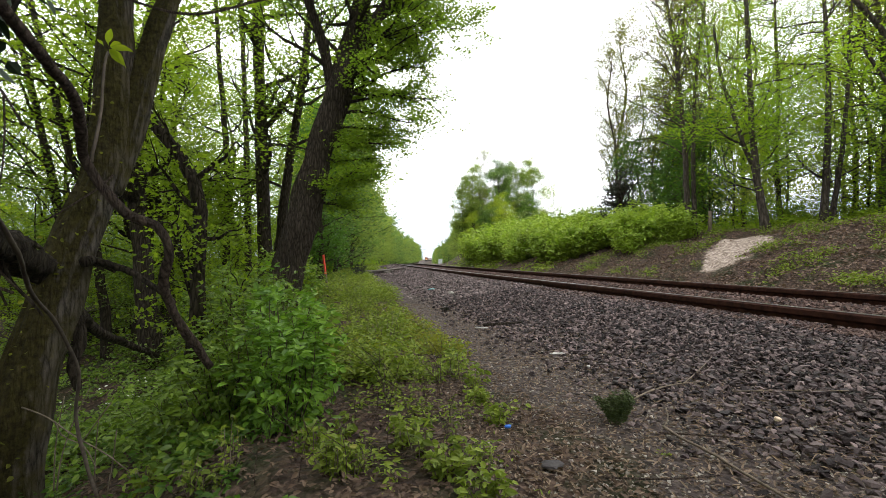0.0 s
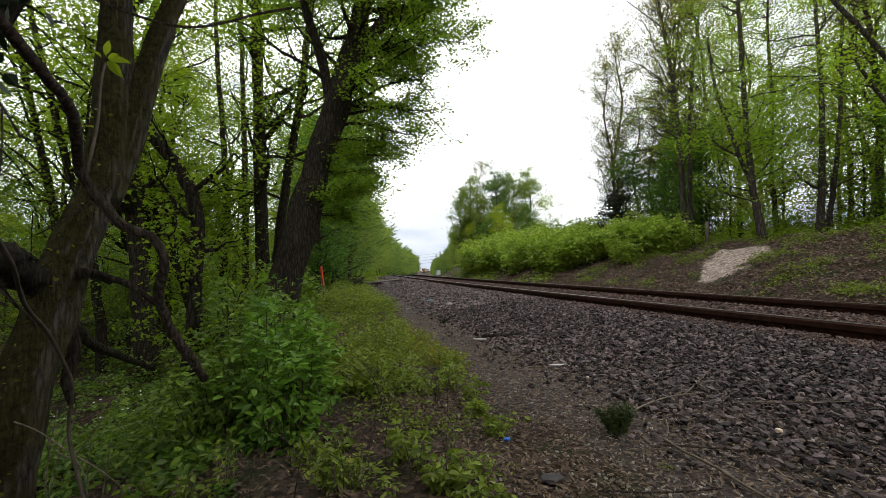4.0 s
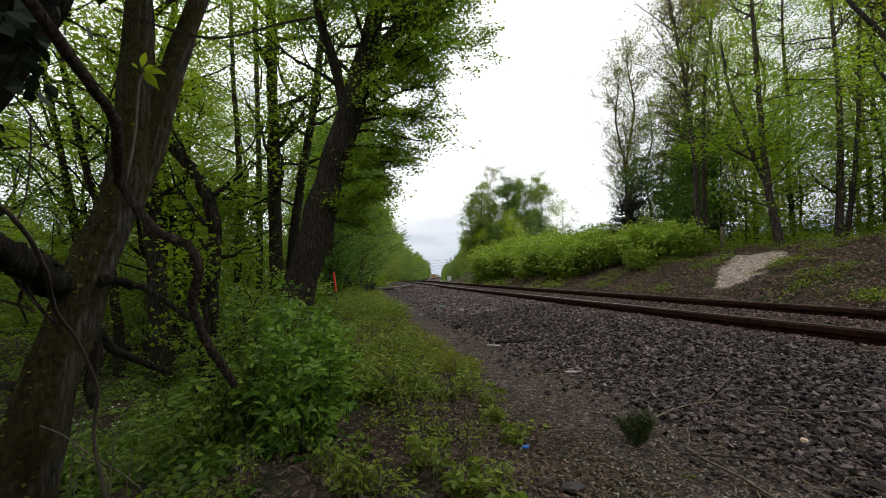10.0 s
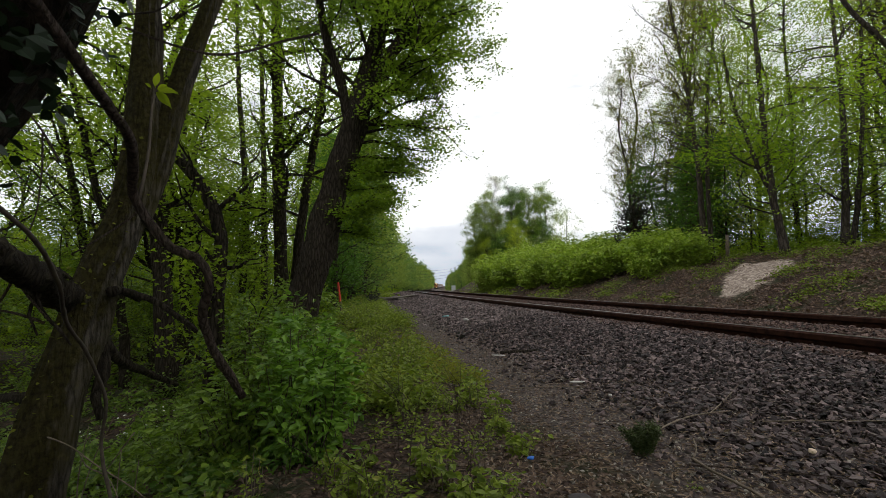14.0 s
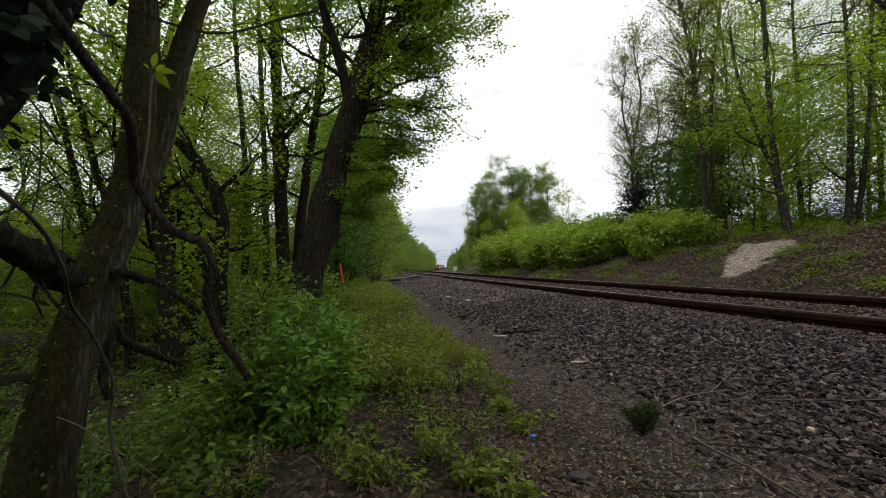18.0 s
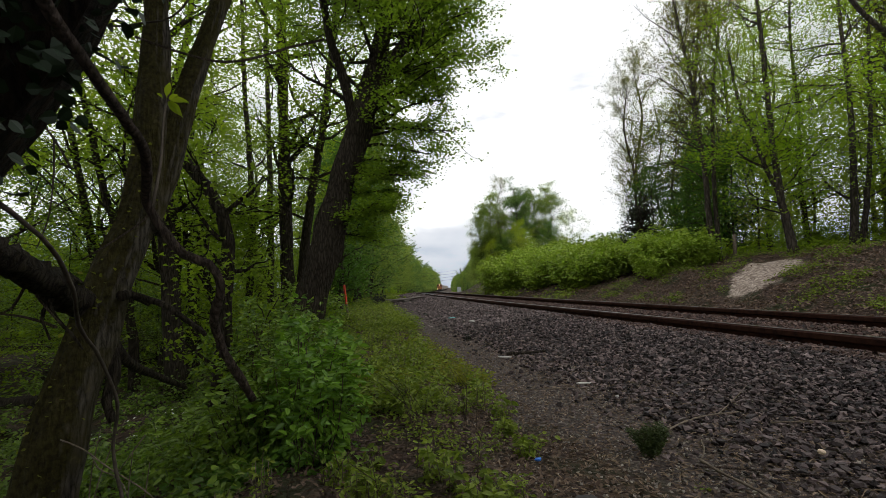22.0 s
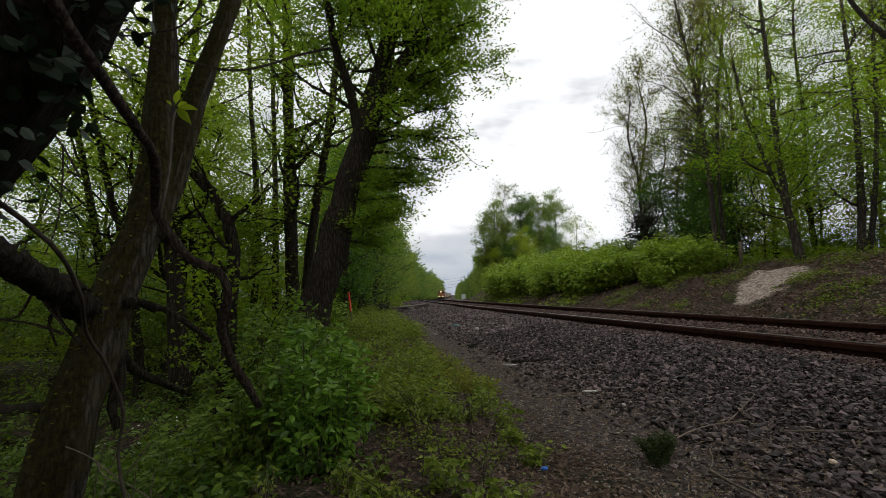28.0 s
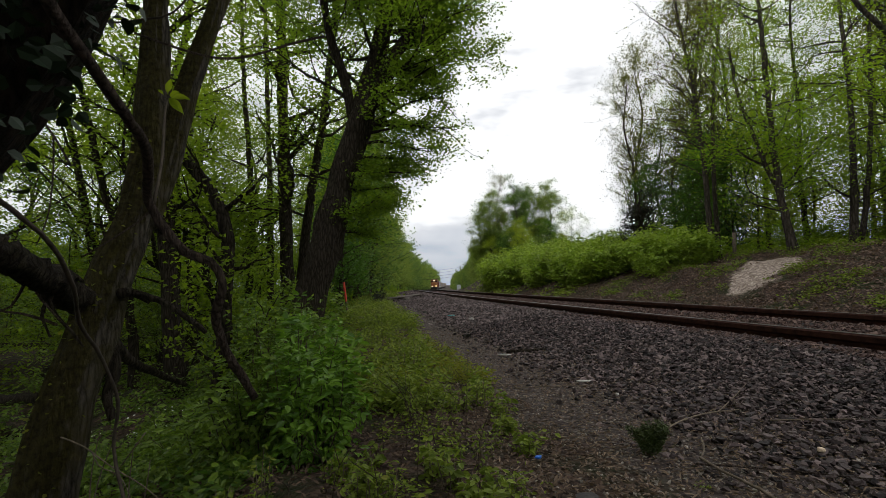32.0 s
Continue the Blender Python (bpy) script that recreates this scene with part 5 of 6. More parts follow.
for k in range(36):
    y = 36 + 170 * (k / 35) ** 1.3
    x = float(rail_x(y)) - float(rngk.uniform(6.8, 9.6))
    s = float(rngk.uniform(0.45, 0.85)) * (1 + y / 350)
    t = copy_thing(crest, pose(x, y, float(land(x, y)) - 0.05, 0, 0, float(rngk.uniform(0, 360))))
    t.scale = (s, s, s)
    tagged(t, "leafy green bush along the edge of the wood", "bush", "bushes along the line")
for ob in (*knot.children_recursive, knot, *crest.children_recursive, crest):
    bpy.data.objects.remove(ob)


# ---- small things on the gravel ----
def make_seedling():
    rng = np.random.default_rng(3)
    root = thing("conifer_seedling", on_ground(1.30, 3.49), "small dark green juniper seedling growing in the gravel", "seedling")
    tips = []
    for _ in range(16):
        a = rng.uniform(0, 6.28)
        l = branch(rng, (0, 0, 0), (math.cos(a) * 0.5, math.sin(a) * 0.5, 1), rng.uniform(0.14, 0.25), 0.004, 0.4, 0.08)
        w = Buf()
        w.tube(l, np.linspace(0.004, 0.0015, len(l)), 4)
        part("stem", w, M_TWIG, root)
        tips.append(l[2:])
    tips = np.concatenate(tips)
    n = 2600
    pos = tips[rng.integers(0, len(tips), n)] + rng.standard_normal((n, 3)) * 0.014
    b = Buf()
    b.add(*leaf_arrays(pos, 0.03, rng, 0.1, -0.6, 0.3))
    part("needles", b, M_NEEDLE, root, smooth=False)


make_seedling()


def make_stick(label, pts, r0, r1, material, seed=1, forks=()):
    """A fallen stick that follows the ground; pts are (x, y) places."""
    lines = [([(x, y, float(land(x, y)) + 0.03 + r0) for x, y in pts], r0, r1)]
    for f in forks:
        lines.append(([(x, y, float(land(x, y)) + 0.03 + r1) for x, y in f], r0 * 0.7, r1 * 0.7))
    return make_vine("stick", label, "stick", lines, material, 6, seed, 0.05)


make_stick("pale bare forked stick on the crushed stone", [(1.60, 3.98), (1.85, 4.22), (2.2, 4.46), (2.52, 4.52)], 0.009, 0.006, M_TWIG, 1, [[(2.3, 4.48), (2.6, 4.78), (2.95, 5.12)]])
make_stick("long pale stick lying on the crushed stone", [(1.58, 3.36), (1.60, 3.09), (1.66, 2.88), (1.69, 2.68), (1.76, 2.3)], 0.010, 0.008, M_TWIG, 2)
make_stick("short pale stick beside the seedling", [(1.80, 3.78), (1.69, 3.52), (1.60, 3.38)], 0.006, 0.005, M_TWIG, 3)
make_stick("dark thin twig across the gravel", [(1.5, 3.25), (2.0, 3.12), (2.5, 2.95), (3.0, 2.75)], 0.006, 0.004, M_VINE, 4)
make_stick("dark thin twig across the gravel", [(0.85, 2.58), (1.2, 2.56), (1.55, 2.62)], 0.006, 0.004, M_VINE, 5)
make_stick("bare grey twig on the crushed stone", [(2.6, 4.2), (2.9, 4.05), (3.3, 3.8)], 0.007, 0.004, M_TWIG, 6)
make_stick("thin pale twig on the gravel", [(0.55, 5.6), (1.0, 5.65), (1.5, 5.7)], 0.006, 0.004, M_TWIG, 7)
make_stick("dark strip of wood on the gravel", [(0.72, 8.3), (1.05, 8.35), (1.45, 8.6)], 0.03, 0.02, M_BARK, 8)
make_stick("bare grey twig on the crushed stone", [(3.2, 2.9), (3.4, 3.1), (3.9, 3.2)], 0.006, 0.004, M_TWIG, 9)
make_stick("dark thin twig in the dry leaves", [(0.2, 2.5), (-0.2, 2.7), (-0.5, 3.1)], 0.007, 0.004, M_VINE, 10, [[(-0.2, 2.7), (-0.6, 2.6)]])


def slab(name, label, category, x, y, size, material, turn=20.0, lift=0.0, seed=1, tilt=0.0):
    rng = np.random.default_rng(seed)
    bm = bmesh.new()
    bmesh.ops.create_icosphere(bm, subdivisions=2, radius=1.0)
    for v in bm.verts:
        v.co = Vector((v.co.x * size[0], v.co.y * size[1], max(-0.7, min(0.7, v.co.z)) * size[2])) * (1 + 0.12 * rng.standard_normal())
    me = bpy.data.meshes.new(name)
    bm.to_mesh(me)
    bm.free()
    me.materials.append(material)
    ob = new(name, me)
    ob.matrix_world = pose(x, y, float(land(x, y)) + size[2] * 0.5 + 0.02 + lift, tilt, 0, turn)
    return tagged(ob, label, category)


M_SLATE = plain_material("slate", (0.03, 0.026, 0.026), (0.062, 0.055, 0.054), 12.0, 0.8)
M_PALE = plain_material("pale_stone", (0.45, 0.34, 0.24), (0.6, 0.48, 0.36), 20.0, 0.8)
M_WHITE = plain_material("bleached_litter", (0.34, 0.32, 0.29), (0.5, 0.48, 0.45), 20.0, 0.6)
M_PETAL = plain_material("white_petal", (0.6, 0.62, 0.6), (0.75, 0.76, 0.74), 20.0, 0.6)
M_BLUE = plain_material("blue_plastic", (0.02, 0.10, 0.45), (0.04, 0.18, 0.6), 20.0, 0.4)
M_TEAL = plain_material("teal_plastic", (0.05, 0.35, 0.36), (0.08, 0.5, 0.5), 20.0, 0.4)
M_RED = plain_material("faded_red_paint", (0.55, 0.045, 0.03), (0.68, 0.09, 0.05), 14.0, 0.6)
slab("flat_stone", "flat grey piece of slate on the gravel", "stone", 0.63, 2.72, (0.075, 0.05, 0.018), M_SLATE, 15, 0, 4)
slab("pale_stone", "pale orange stone among the ballast", "stone", 2.46, 3.44, (0.028, 0.024, 0.022), M_PALE, 30, 0.02, 5)
slab("white_scrap", "white scrap of litter on the gravel", "litter", 0.27, 15.6, (0.09, 0.05, 0.05), M_WHITE, 10, 0.02, 6)
slab("white_scrap", "small white scrap of litter in the stones", "litter", 1.62, 5.2, (0.022, 0.018, 0.018), M_WHITE, 10, 0.02, 7)
slab("blue_scrap", "crumpled blue plastic scrap by the weeds", "litter", 0.47, 3.38, (0.028, 0.016, 0.014), M_BLUE, 25, 0.01, 8)
slab("teal_scrap", "bent strip of teal plastic on the gravel", "litter", -0.42, 18.0, (0.22, 0.05, 0.02), M_TEAL, 35, 0.03, 9)
slab("bleached_stick", "bleached white piece of wood on the gravel", "stick", 1.45, 5.92, (0.10, 0.03, 0.015), M_WHITE, 5, 0.01, 10)
slab("bleached_stick", "bleached white piece of wood on the gravel", "stick", 0.66, 8.1, (0.12, 0.03, 0.015), M_WHITE, -8, 0.01, 11)
for x, y, n, h, sd in ((0.42, 3.55, 260, 0.16, 1), (0.30, 4.05, 240, 0.14, 2), (0.05, 2.55, 300, 0.22, 3), (0.20, 2.25, 300, 0.2, 4), (-0.25, 3.0, 220, 0.25, 5), (-0.6, 2.6, 220, 0.25, 6), (-0.85, 3.0, 200, 0.2, 7),
                       (-0.1, 4.6, 220, 0.2, 8), (-1.45, 2.75, 120, 0.22, 9), (-1.95, 3.1, 130, 0.22, 10), (0.62, 3.9, 60, 0.06, 12)):
    make_shrub("weed", "leafy green weed growing by the gravel edge", on_ground(x, y), h, 0.13, 16, n, 0.055, (M_TWIG, M_LEAF_HERB), 300 + sd, "weed", "weeds", 0.55, split=True)
rngh = np.random.default_rng(400)
HERBS = [make_shrub("weed", "upright green weed standing above the undergrowth", (0, 0, 0), h, 0.10, 8, n, size, (M_TWIG, M_LEAF_HERB), 450 + k, "weed", "weeds", 0.6, shape=0.42, low=0.3, split=True)
         for k, (h, n, size) in enumerate(((0.34, 90, 0.056), (0.26, 80, 0.062), (0.42, 90, 0.05), (0.20, 80, 0.055)))]
for _ in range(150):
    y = 2.5 + 11.5 * float(rngh.random()) ** 1.1
    u = -5.0 - 0.45 * max(0.0, 1 - (y - 2.5) / 2.5) - float(rngh.uniform(0, 1.8))
    x = float(rail_x(y)) + u
    if float(wobble(x, y, 0.5, 5)) < 0.0:
        continue
    k = float(rngh.uniform(0.55, 1.0))
    copy_thing(HERBS[int(rngh.integers(4))], pose(*on_ground(x, y), 0, 0, float(rngh.uniform(0, 360)))).scale = (k, k, k)
for ob in [o for h in HERBS for o in (*h.children_recursive, h)]:
    bpy.data.objects.remove(ob)
for _ in range(16):
    y = 2.6 + 10.5 * float(rngh.random()) ** 1.4
    x = float(rail_x(y)) - float(rngh.uniform(5.0, 7.0))
    h = float(rngh.uniform(0.18, 0.42))
    make_shrub("weed", "upright green weed standing above the undergrowth", on_ground(x, y), h, h * 0.35, 7, 90, 0.062, (M_TWIG, M_LEAF_HERB), int(rngh.integers(1e6)), "weed", "weeds", 0.5, split=True)
for _ in range(26):
    x, y, h = float(rngh.uniform(-1.2, 0.05)), float(rngh.uniform(2.5, 4.6)), float(rngh.uniform(0.25, 0.6))
    z = float(land(x, y))
    dx, dy = float(rngh.normal(0, 0.12)), float(rngh.normal(0, 0.08))
    make_vine("dry_stalk", "thin dark dry stalk standing in the litter", "stalk", [([(x + dx * 1.6, y + dy, z + h), (x + dx * 0.4, y, z + h * 0.55), (x, y, z - 0.03)], 0.0015, 0.0035),
              ([(x + dx - 0.12, y, z + h * 0.85), (x + dx * 0.4, y, z + h * 0.55)], 0.002, 0.003)], M_VINE, 5, int(rngh.integers(1e6)), 0.08)
for line in ([(-2.51, 3.1, 0.34), (-2.56, 3.1, 0.04), (-2.57, 3.1, -0.28)],
             [(-2.34, 3.1, 0.4), (-2.44, 3.1, 0.19), (-2.53, 3.1, -0.1), (-2.55, 3.1, -0.28)],
             [(-2.28, 3.1, 0.19), (-2.3, 3.1, -0.06), (-2.3, 3.1, -0.24)],
             [(-2.16, 3.1, 0.12), (-2.18, 3.1, -0.06), (-2.22, 3.1, -0.32)],
             [(-2.41, 3.1, 0.01), (-2.28, 3.1, 0.19), (-2.2, 3.1, 0.3)]):
    make_vine("dry_stalk", "pale dry grass stalk among the weeds", "stalk", [(line, 0.003, 0.005)], M_TWIG, 5, 31, 0.08)
rngf = np.random.default_rng(12)
fb = Buf()
fp = np.array([-4.5, 6.8, float(land(-4.5, 6.8)) + 0.35]) + rngf.standard_normal((90, 3)) * np.array([0.5, 0.5, 0.12])
fb.add(*leaf_arrays(fp, 0.035, rngf, 0.8, 0.0, 0.9))
tagged(new("white_blossom", fb.mesh("white_blossom", [M_PETAL], False)), "tiny white blossoms in the undergrowth", "flowers", kind="stuff")
make_shrub("weed", "tiny bright green weed in the stones", on_ground(1.39, 2.93), 0.04, 0.05, 8, 40, 0.03, (M_TWIG, M_LEAF_HERB), 330, "weed", "weeds", 0.8, split=True)
make_shrub("weed", "tiny bright green weed in the stones", on_ground(2.9, 2.75), 0.04, 0.05, 8, 40, 0.03, (M_TWIG, M_LEAF_HERB), 331, "weed", "weeds", 0.8, split=True)
for x, y, h, r, n, sd in ((-6.15, 34.5, 1.0, 0.45, 500, 1), (-5.75, 31.8, 0.75, 0.35, 380, 2), (-6.6, 36.0, 0.8, 0.5, 400, 5), (0.05, 10.9, 0.16, 0.05, 60, 3), (-1.61, 20.0, 0.24, 0.07, 60, 4), (-1.03, 19.2, 0.12, 0.1, 50, 6)):
    make_shrub("dead_weed", "dark dried weed standing on the gravel", on_ground(x, y), h, r, 24, n, 0.07 + 0.05 * h, (M_VINE, M_NEEDLE_DARK), 340 + sd, "weed", "", 0.3)
carpet("dry_grass", "pale brown dry grass where the gravel ends", 500, -9.0, -5.6, 38.0, 62.0, 0.2, 0.7, 0.22, M_LITTER, 76, 6, (2.0, 0.1), 0.2, flat=0.2, shape=0.15, wide=0.25)


def make_stake():
    x, y = -4.62, 18.1
    root = thing("survey_stake", on_ground(x, y), "leaning wooden survey stake with a red painted top", "stake")
    for name, z0, z1, m in (("stake", -0.1, 0.85, M_TWIG), ("painted_top", 0.85, 1.6, M_RED)):
        b = Buf()
        b.tube([(0.16 - 0.13 * z, 0, z) for z in np.linspace(z0, z1, 4)], [0.045] * 4, 4)
        part(name, b, m, root, "red painted end" if m is M_RED else "", False)


make_stake()


def make_log_pile():
    root = thing("old_timbers", on_ground(-4.9, 38.5), "heap of old grey timbers lying beside the gravel", "timber")
    rng = np.random.default_rng(2)
    for k in range(9):
        a = rng.uniform(0.15, 1.25)
        c = np.array([rng.uniform(-0.7, 0.7), rng.uniform(-1.6, 1.6), 0.10 + 0.035 * k])
        d = np.array([math.cos(a), math.sin(a), rng.normal(0.02, 0.05)]) * rng.uniform(0.5, 1.3)
        b = Buf()
        b.tube([c - d, c + np.array([0, 0, rng.normal(0, 0.04)]), c + d], [0.085, 0.08, 0.05], 6, 0.1, rng)
        part("timber", b, M_TIMBER if k % 3 else M_BARK_FAR, root)


M_TIMBER = plain_material("grey_old_timber", (0.09, 0.078, 0.07), (0.27, 0.24, 0.215), 8.0, 0.9)
make_log_pile()


def make_post():
    root = thing("fence_post", on_ground(12.2, 21.2, -0.1), "old grey wooden post on the bank", "post")
    b = Buf()
    b.tube([(0, 0, 0), (0, 0, 0.6), (0.02, 0, 1.15)], [0.085, 0.08, 0.075], 7, 0.04, np.random.default_rng(1))
    part("post", b, M_TWIG, root)


make_post()
make_tree("dead_conifer", "dark dead conifer with a broken top", [([(11.5, 30, 2.3), (11.55, 30, 4.4), (11.4, 30, 6.3)], 0.26, 0.10)], (M_BARK, M_NEEDLE_DARK), 71, limbs=54, limb_len=1.4, from_t=0.25,
          twigs=8, leaves=2000, size=0.16, spread=0.12, rise=-0.1, drop=-0.04)

# water and fallen logs in the hollow
M_WATER = Shader("still_swamp_water", 0.06, 0.5).color((0.02, 0.022, 0.014, 1))
pool = new("pool", mesh_from("pool", [(-70, -30, -1.29), (-4.0, -30, -1.29), (-4.0, 60, -1.29), (-70, 60, -1.29)], [(0, 1, 2, 3)], [M_WATER]))
tagged(pool, "dark still water in the wooded hollow", "water", kind="structure")
rngl = np.random.default_rng(6)
for _ in range(14):
    y = float(rngl.uniform(6, 22))
    x = float(rail_x(y)) - float(rngl.uniform(10.5, 22))
    a, ln, r = float(rngl.uniform(0, 3.1)), float(rngl.uniform(1, 3)), float(rngl.uniform(0.05, 0.14))
    z = float(land(x, y)) + r
    make_vine("fallen_log", "dark fallen log lying in the wet hollow", "log", [([(x - ln * math.cos(a), y - ln * math.sin(a), z + 0.1), (x, y, z + 0.05), (x + ln * math.cos(a), y + ln * math.sin(a), z)], r, r * 0.7)], M_BARK, 7, int(rngl.integers(1e6)), 0.3)


# ---- far things beside the line ----
M_BOX = plain_material("grey_painted_metal", (0.42, 0.44, 0.46), (0.52, 0.54, 0.55), 3.0, 0.5)
M_GLASS = plain_material("dark_cab_glass", (0.01, 0.012, 0.015), (0.02, 0.022, 0.025), 3.0, 0.08, 0.5)


def boxpart(name, parent, c, size, material, label="", bevel=0.03):
    ob = new(name, box_mesh(name, *size, material, bevel))
    ob.parent = parent
    ob.location = c
    return tagged(ob, label)


def make_cabinet():
    x, y = -0.9, 160.0
    root = thing("signal_cabinet", on_ground(x, y), "pale grey metal signal cabinet beside the line", "cabinet")
    boxpart("body", root, (0, 0, 0.8), (1.35, 1.6, 1.6), M_BOX)
    boxpart("roof", root, (0, 0, 1.66), (1.5, 1.8, 0.12), M_BOX)
    boxpart("door", root, (0, -0.82, 0.8), (0.8, 0.05, 1.3), M_BOX)


make_cabinet()


def make_poles():
    ends = []
    for x, y in ((-0.6, 344.0), (-60.0, 352.0)):
        root = thing("utility_pole", on_ground(x, y), "wooden utility pole with cross arms", "pole", "utility poles")
        b = Buf()
        b.tube([(0, 0, -0.3), (0, 0, 9), (0, 0, 18)], [0.32, 0.28, 0.24], 8)
        part("pole", b, M_BARK_FAR, root)
        for z in (16.8, 14.8):
            boxpart("cross_arm", root, (0, 0, z), (0.24, 4.4, 0.24), M_BARK_FAR)
        ends.append(np.array(root.location))
    for z in (17.0, 15.0, 12.8, 10.8):
        a, c = ends[0] + [0, 0, z], ends[1] + [0, 0, z]
        b = Buf()
        t = np.linspace(-0.8, 1, 12)[:, None]
        pts = a + (c - a) * t
        pts[:, 2] -= 2.0 * (1 - (2 * ((t[:, 0]) % 1.0) - 1) ** 2)
        b.tube(pts, [0.06] * 12, 4)
        ob = new("overhead_wire", b.mesh("overhead_wire", [M_VINE]))
        tagged(ob, "thin dark wire strung across the line", "wire", "overhead wires")


make_poles()

# ---- the stones nearest the eye, one by one ----
def near_stones():
    rng = np.random.default_rng(611)
    ground = bpy.data.objects["ground"]
    shapes = []
    for _ in range(10):
        bm = bmesh.new()
        bmesh.ops.create_icosphere(bm, subdivisions=1, radius=1.0)
        for v in bm.verts:
            k = 1 + 0.2 * rng.standard_normal()
            v.co = Vector((v.co.x * 0.043 * k, v.co.y * 0.031 * k, max(-0.6, min(0.55, v.co.z * 1.2)) * 0.024))
        me = bpy.data.meshes.new("stone")
        bm.to_mesh(me)
        bm.free()
        me.materials.append(M_STONE_ONE)
        shapes.append(me)
    for _ in range(300):
        y = 2.5 + 3.2 * float(rng.random()) ** 0.9
        x = float(rail_x(y)) - float(rng.uniform(1.0, 3.7))
        ob = new("stone", shapes[int(rng.integers(10))])
        ob.parent = ground
        ob.matrix_local = pose(x, y, float(land(x, y)) + 0.026, float(rng.normal(0, 16)), float(rng.normal(0, 16)), float(rng.uniform(0, 360)))


near_stones()

# ---- from the plan to metres ----
for proto in PROTO + RPROTO:
    for ob in (*proto.children_recursive, proto):
        bpy.data.objects.remove(ob)
for ob in scene.objects:
    if ob.parent is None and ob.type in ("MESH", "EMPTY"):
        ob.location = ob.location * PLAN
        ob.scale = ob.scale * PLAN

# ---- the train ----
M_LOCO = plain_material("weathered_dark_blue_paint", (0.02, 0.025, 0.05), (0.04, 0.045, 0.075), 2.0, 0.5)
M_NOSE = plain_material("weathered_orange_paint", (0.20, 0.075, 0.03), (0.3, 0.12, 0.05), 2.0, 0.5)
M_BLACK = plain_material("black_running_gear", (0.015, 0.014, 0.013), (0.03, 0.028, 0.026), 3.0, 0.7)
M_CARRED = plain_material("oxide_red_car_paint", (0.13, 0.035, 0.025), (0.2, 0.06, 0.04), 1.5, 0.7)
M_CARGREY = plain_material("pale_grey_car_paint", (0.35, 0.36, 0.37), (0.48, 0.48, 0.48), 1.5, 0.6)
M_CARTAN = plain_material("tan_car_paint", (0.3, 0.22, 0.12), (0.4, 0.3, 0.17), 1.5, 0.7)


def glow(name, color, strength):
    s = Shader(name)
    s.b.inputs["Emission Color"].default_value = (*color, 1)
    s.b.inputs["Emission Strength"].default_value = strength
    return s.color((*color, 1))


M_LAMP = glow("lit_headlight", (1.0, 0.72, 0.30), 9.0)


def disc(name, parent, c, r, depth, material, axis="X", label=""):
    b = Buf()
    d = {"X": (depth / 2, 0, 0), "Y": (0, depth / 2, 0)}[axis]
    b.tube([np.array(c) - d, c, np.array(c) + d], [r, r, r], 14)
    return part(name, b, material, parent, label)


def make_truck(parent, y, axles=2):
    tr = boxpart("bogie", parent, (0, y, 0.55), (2.3, 1.7 * axles, 0.35), M_BLACK)
    for k in range(axles):
        ya = (k - (axles - 1) / 2) * 1.75
        for sx in (-0.75, 0.75):
            disc("wheel", tr, (sx, ya, -0.06), 0.48, 0.13, M_RUST)


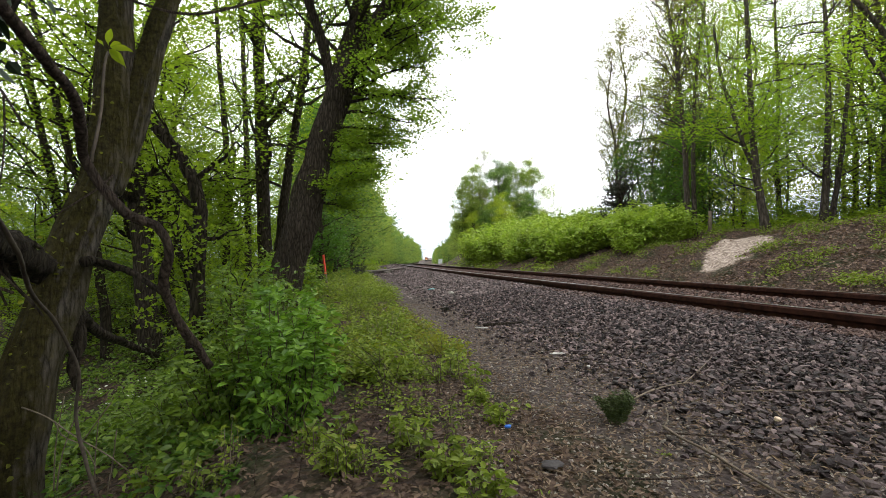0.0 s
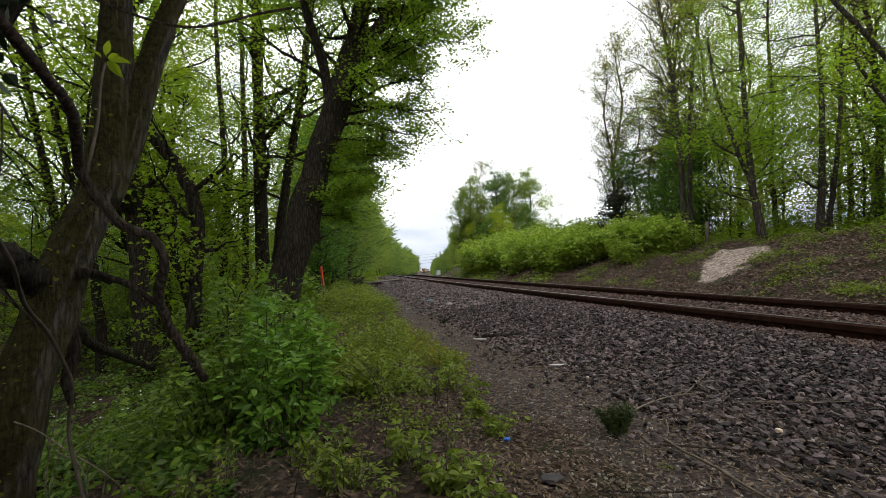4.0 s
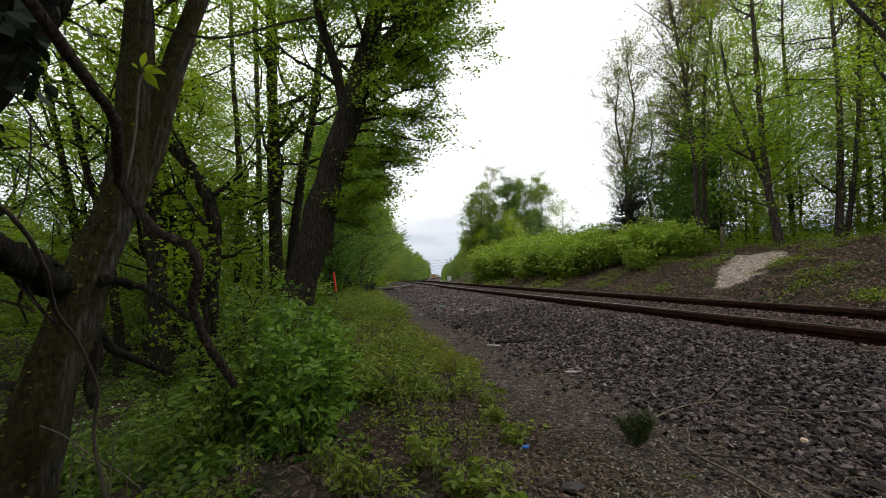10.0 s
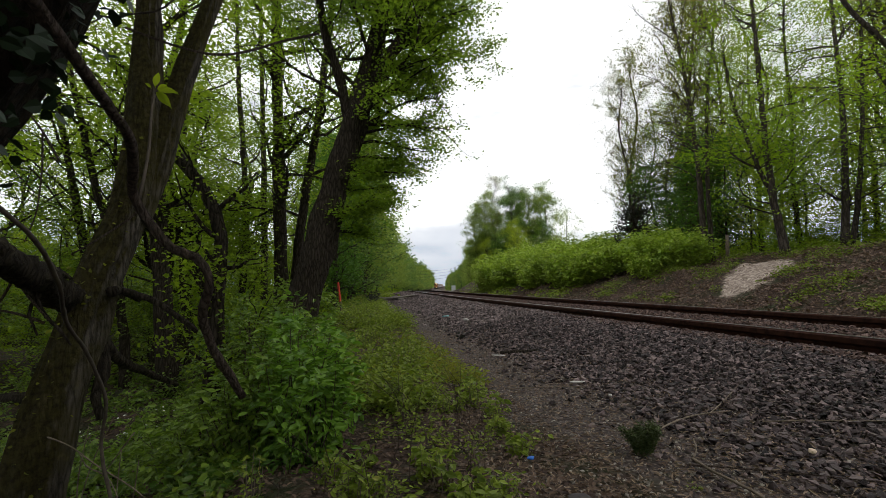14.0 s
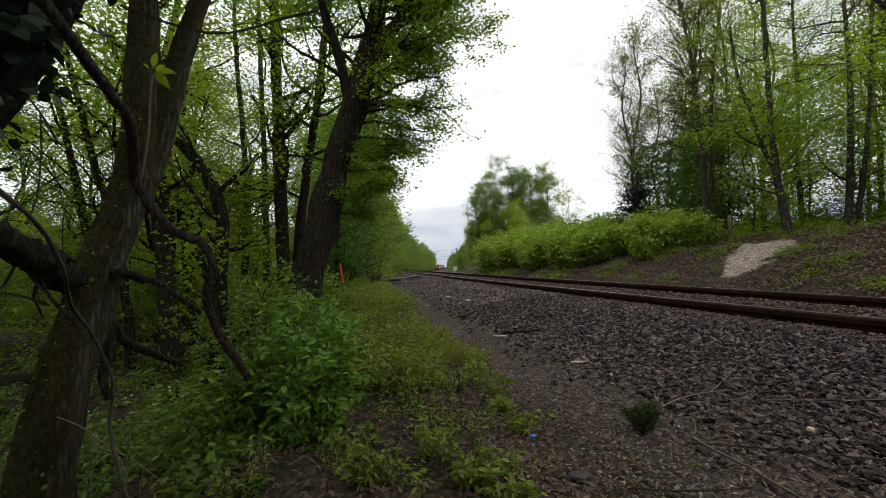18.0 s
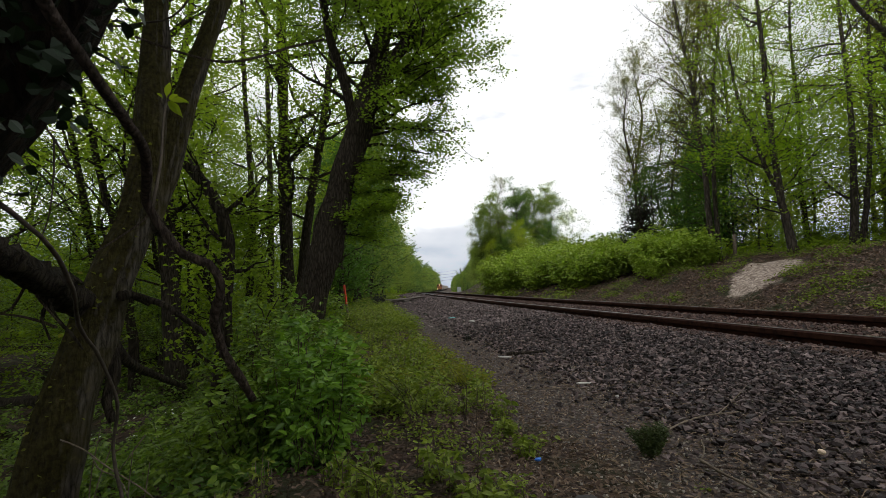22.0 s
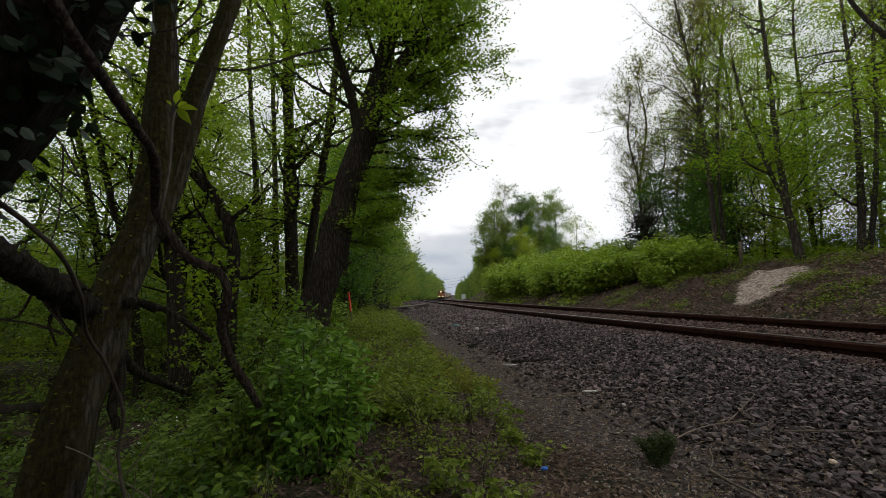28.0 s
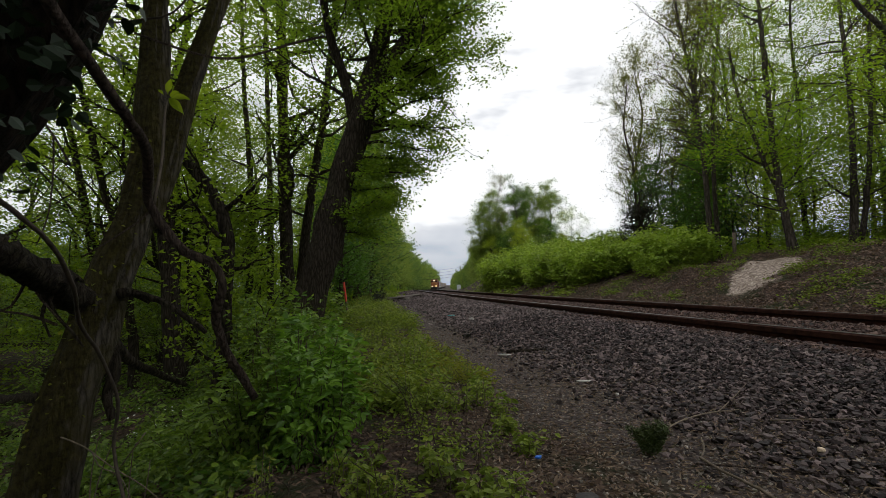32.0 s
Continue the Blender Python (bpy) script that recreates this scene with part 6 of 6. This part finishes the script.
def make_locomotive():
    root = thing("locomotive", (0, 0, 0), "dark freight locomotive with orange nose and lit headlights", "locomotive")
    boxpart("underframe", root, (0, 0, 1.35), (3.0, 21.0, 0.4), M_BLACK)
    boxpart("hood", root, (0, 3.0, 3.05), (1.9, 14.5, 3.0), M_LOCO)
    boxpart("radiator", root, (0, 8.6, 3.9), (3.0, 3.6, 0.9), M_LOCO)
    cab = boxpart("cab", root, (0, -6.3, 3.2), (3.1, 3.4, 3.2), M_NOSE, "orange-brown cab")
    boxpart("nose", root, (0, -8.9, 2.55), (2.3, 2.2, 2.0), M_NOSE, "orange-brown nose", 0.18)
    boxpart("cab_roof", root, (0, -6.3, 4.83), (3.0, 3.5, 0.12), M_LOCO)
    for sx in (-0.75, 0.75):
        boxpart("windscreen", cab, (sx, -1.71, 0.75), (1.15, 0.05, 0.7), M_GLASS, "dark windscreen")
        boxpart("side_window", cab, (sx * 2.07, 0.1, 0.7), (0.05, 1.5, 0.7), M_GLASS, "dark side window")
    boxpart("pilot", root, (0, -10.55, 0.75), (2.9, 0.35, 0.95), M_BLACK, "black snow plough")
    boxpart("fuel_tank", root, (0, 0.5, 0.85), (2.5, 6.0, 0.75), M_BLACK)
    boxpart("coupler", root, (0, -10.95, 0.85), (0.3, 0.6, 0.3), M_BLACK)
    for sx in (-0.18, 0.18):
        disc("headlight", root, (sx, -8.06, 4.35), 0.17, 0.1, M_LAMP, "Y", "lit yellow headlight")
    for sx in (-0.88, 0.88):
        disc("ditch_light", root, (sx, -10.76, 1.75), 0.17, 0.1, M_LAMP, "Y", "lit yellow ditch light")
    for sx in (-1.42, 1.42):
        b = Buf()
        b.tube([(sx, -10.2, 2.55), (sx, 0, 2.55), (sx, 10.2, 2.55)], [0.025] * 3, 5)
        part("handrail", b, M_BOX, root)
    make_truck(root, -6.6, 3)
    make_truck(root, 6.6, 3)
    return root


def make_boxcar(paint, label):
    root = thing("boxcar", (0, 0, 0), label, "freight car", "freight cars")
    boxpart("body", root, (0, 0, 2.85), (3.05, 15.4, 3.3), paint)
    boxpart("roof", root, (0, 0, 4.56), (3.1, 15.5, 0.14), M_CARGREY)
    boxpart("underframe", root, (0, 0, 1.05), (2.6, 16.2, 0.3), M_BLACK)
    for sx in (-1.54, 1.54):
        boxpart("door", root, (sx, 0, 2.8), (0.08, 3.0, 3.0), paint)
        for k in range(-7, 8):
            if abs(k) > 1:
                boxpart("rib", root, (sx, k * 1.02, 2.85), (0.06, 0.09, 3.2), paint, "", 0)
    make_truck(root, -5.6)
    make_truck(root, 5.6)
    return root


train = [(make_locomotive(), 10.5)]
cars = [make_boxcar(M_CARRED, "oxide red boxcar in a freight train"), make_boxcar(M_CARGREY, "pale grey boxcar in a freight train"), make_boxcar(M_CARTAN, "tan boxcar in a freight train")]
for k in range(20):
    car = cars[k] if k < 3 else copy_thing(cars[(0, 1, 2, 1)[k % 4]], pose(0, 0, 0))
    train.append((car, 21.0 + 8.6 + 17.0 * k))


def motions():
    """The train rolls towards the camera along the line."""
    for vehicle, back in train:
        rows = []
        for t in (0, 4, 8, 12, 16, 20, 24, 28, 32):
            y = 540.0 - 10.28 * t + back
            p = y / PLAN
            sl = float(rail_x(p + 8) - rail_x(p - 8)) / 16
            up = float(rail_z(p + 8) - rail_z(p - 8)) / 16
            rows.append((t, pose(float(rail_x(p)) * PLAN + 0.755, y, float(rail_z(p)) * PLAN, math.degrees(math.atan(up)), 0, -math.degrees(math.atan(sl)))))
        walk(vehicle, rows)


motions()
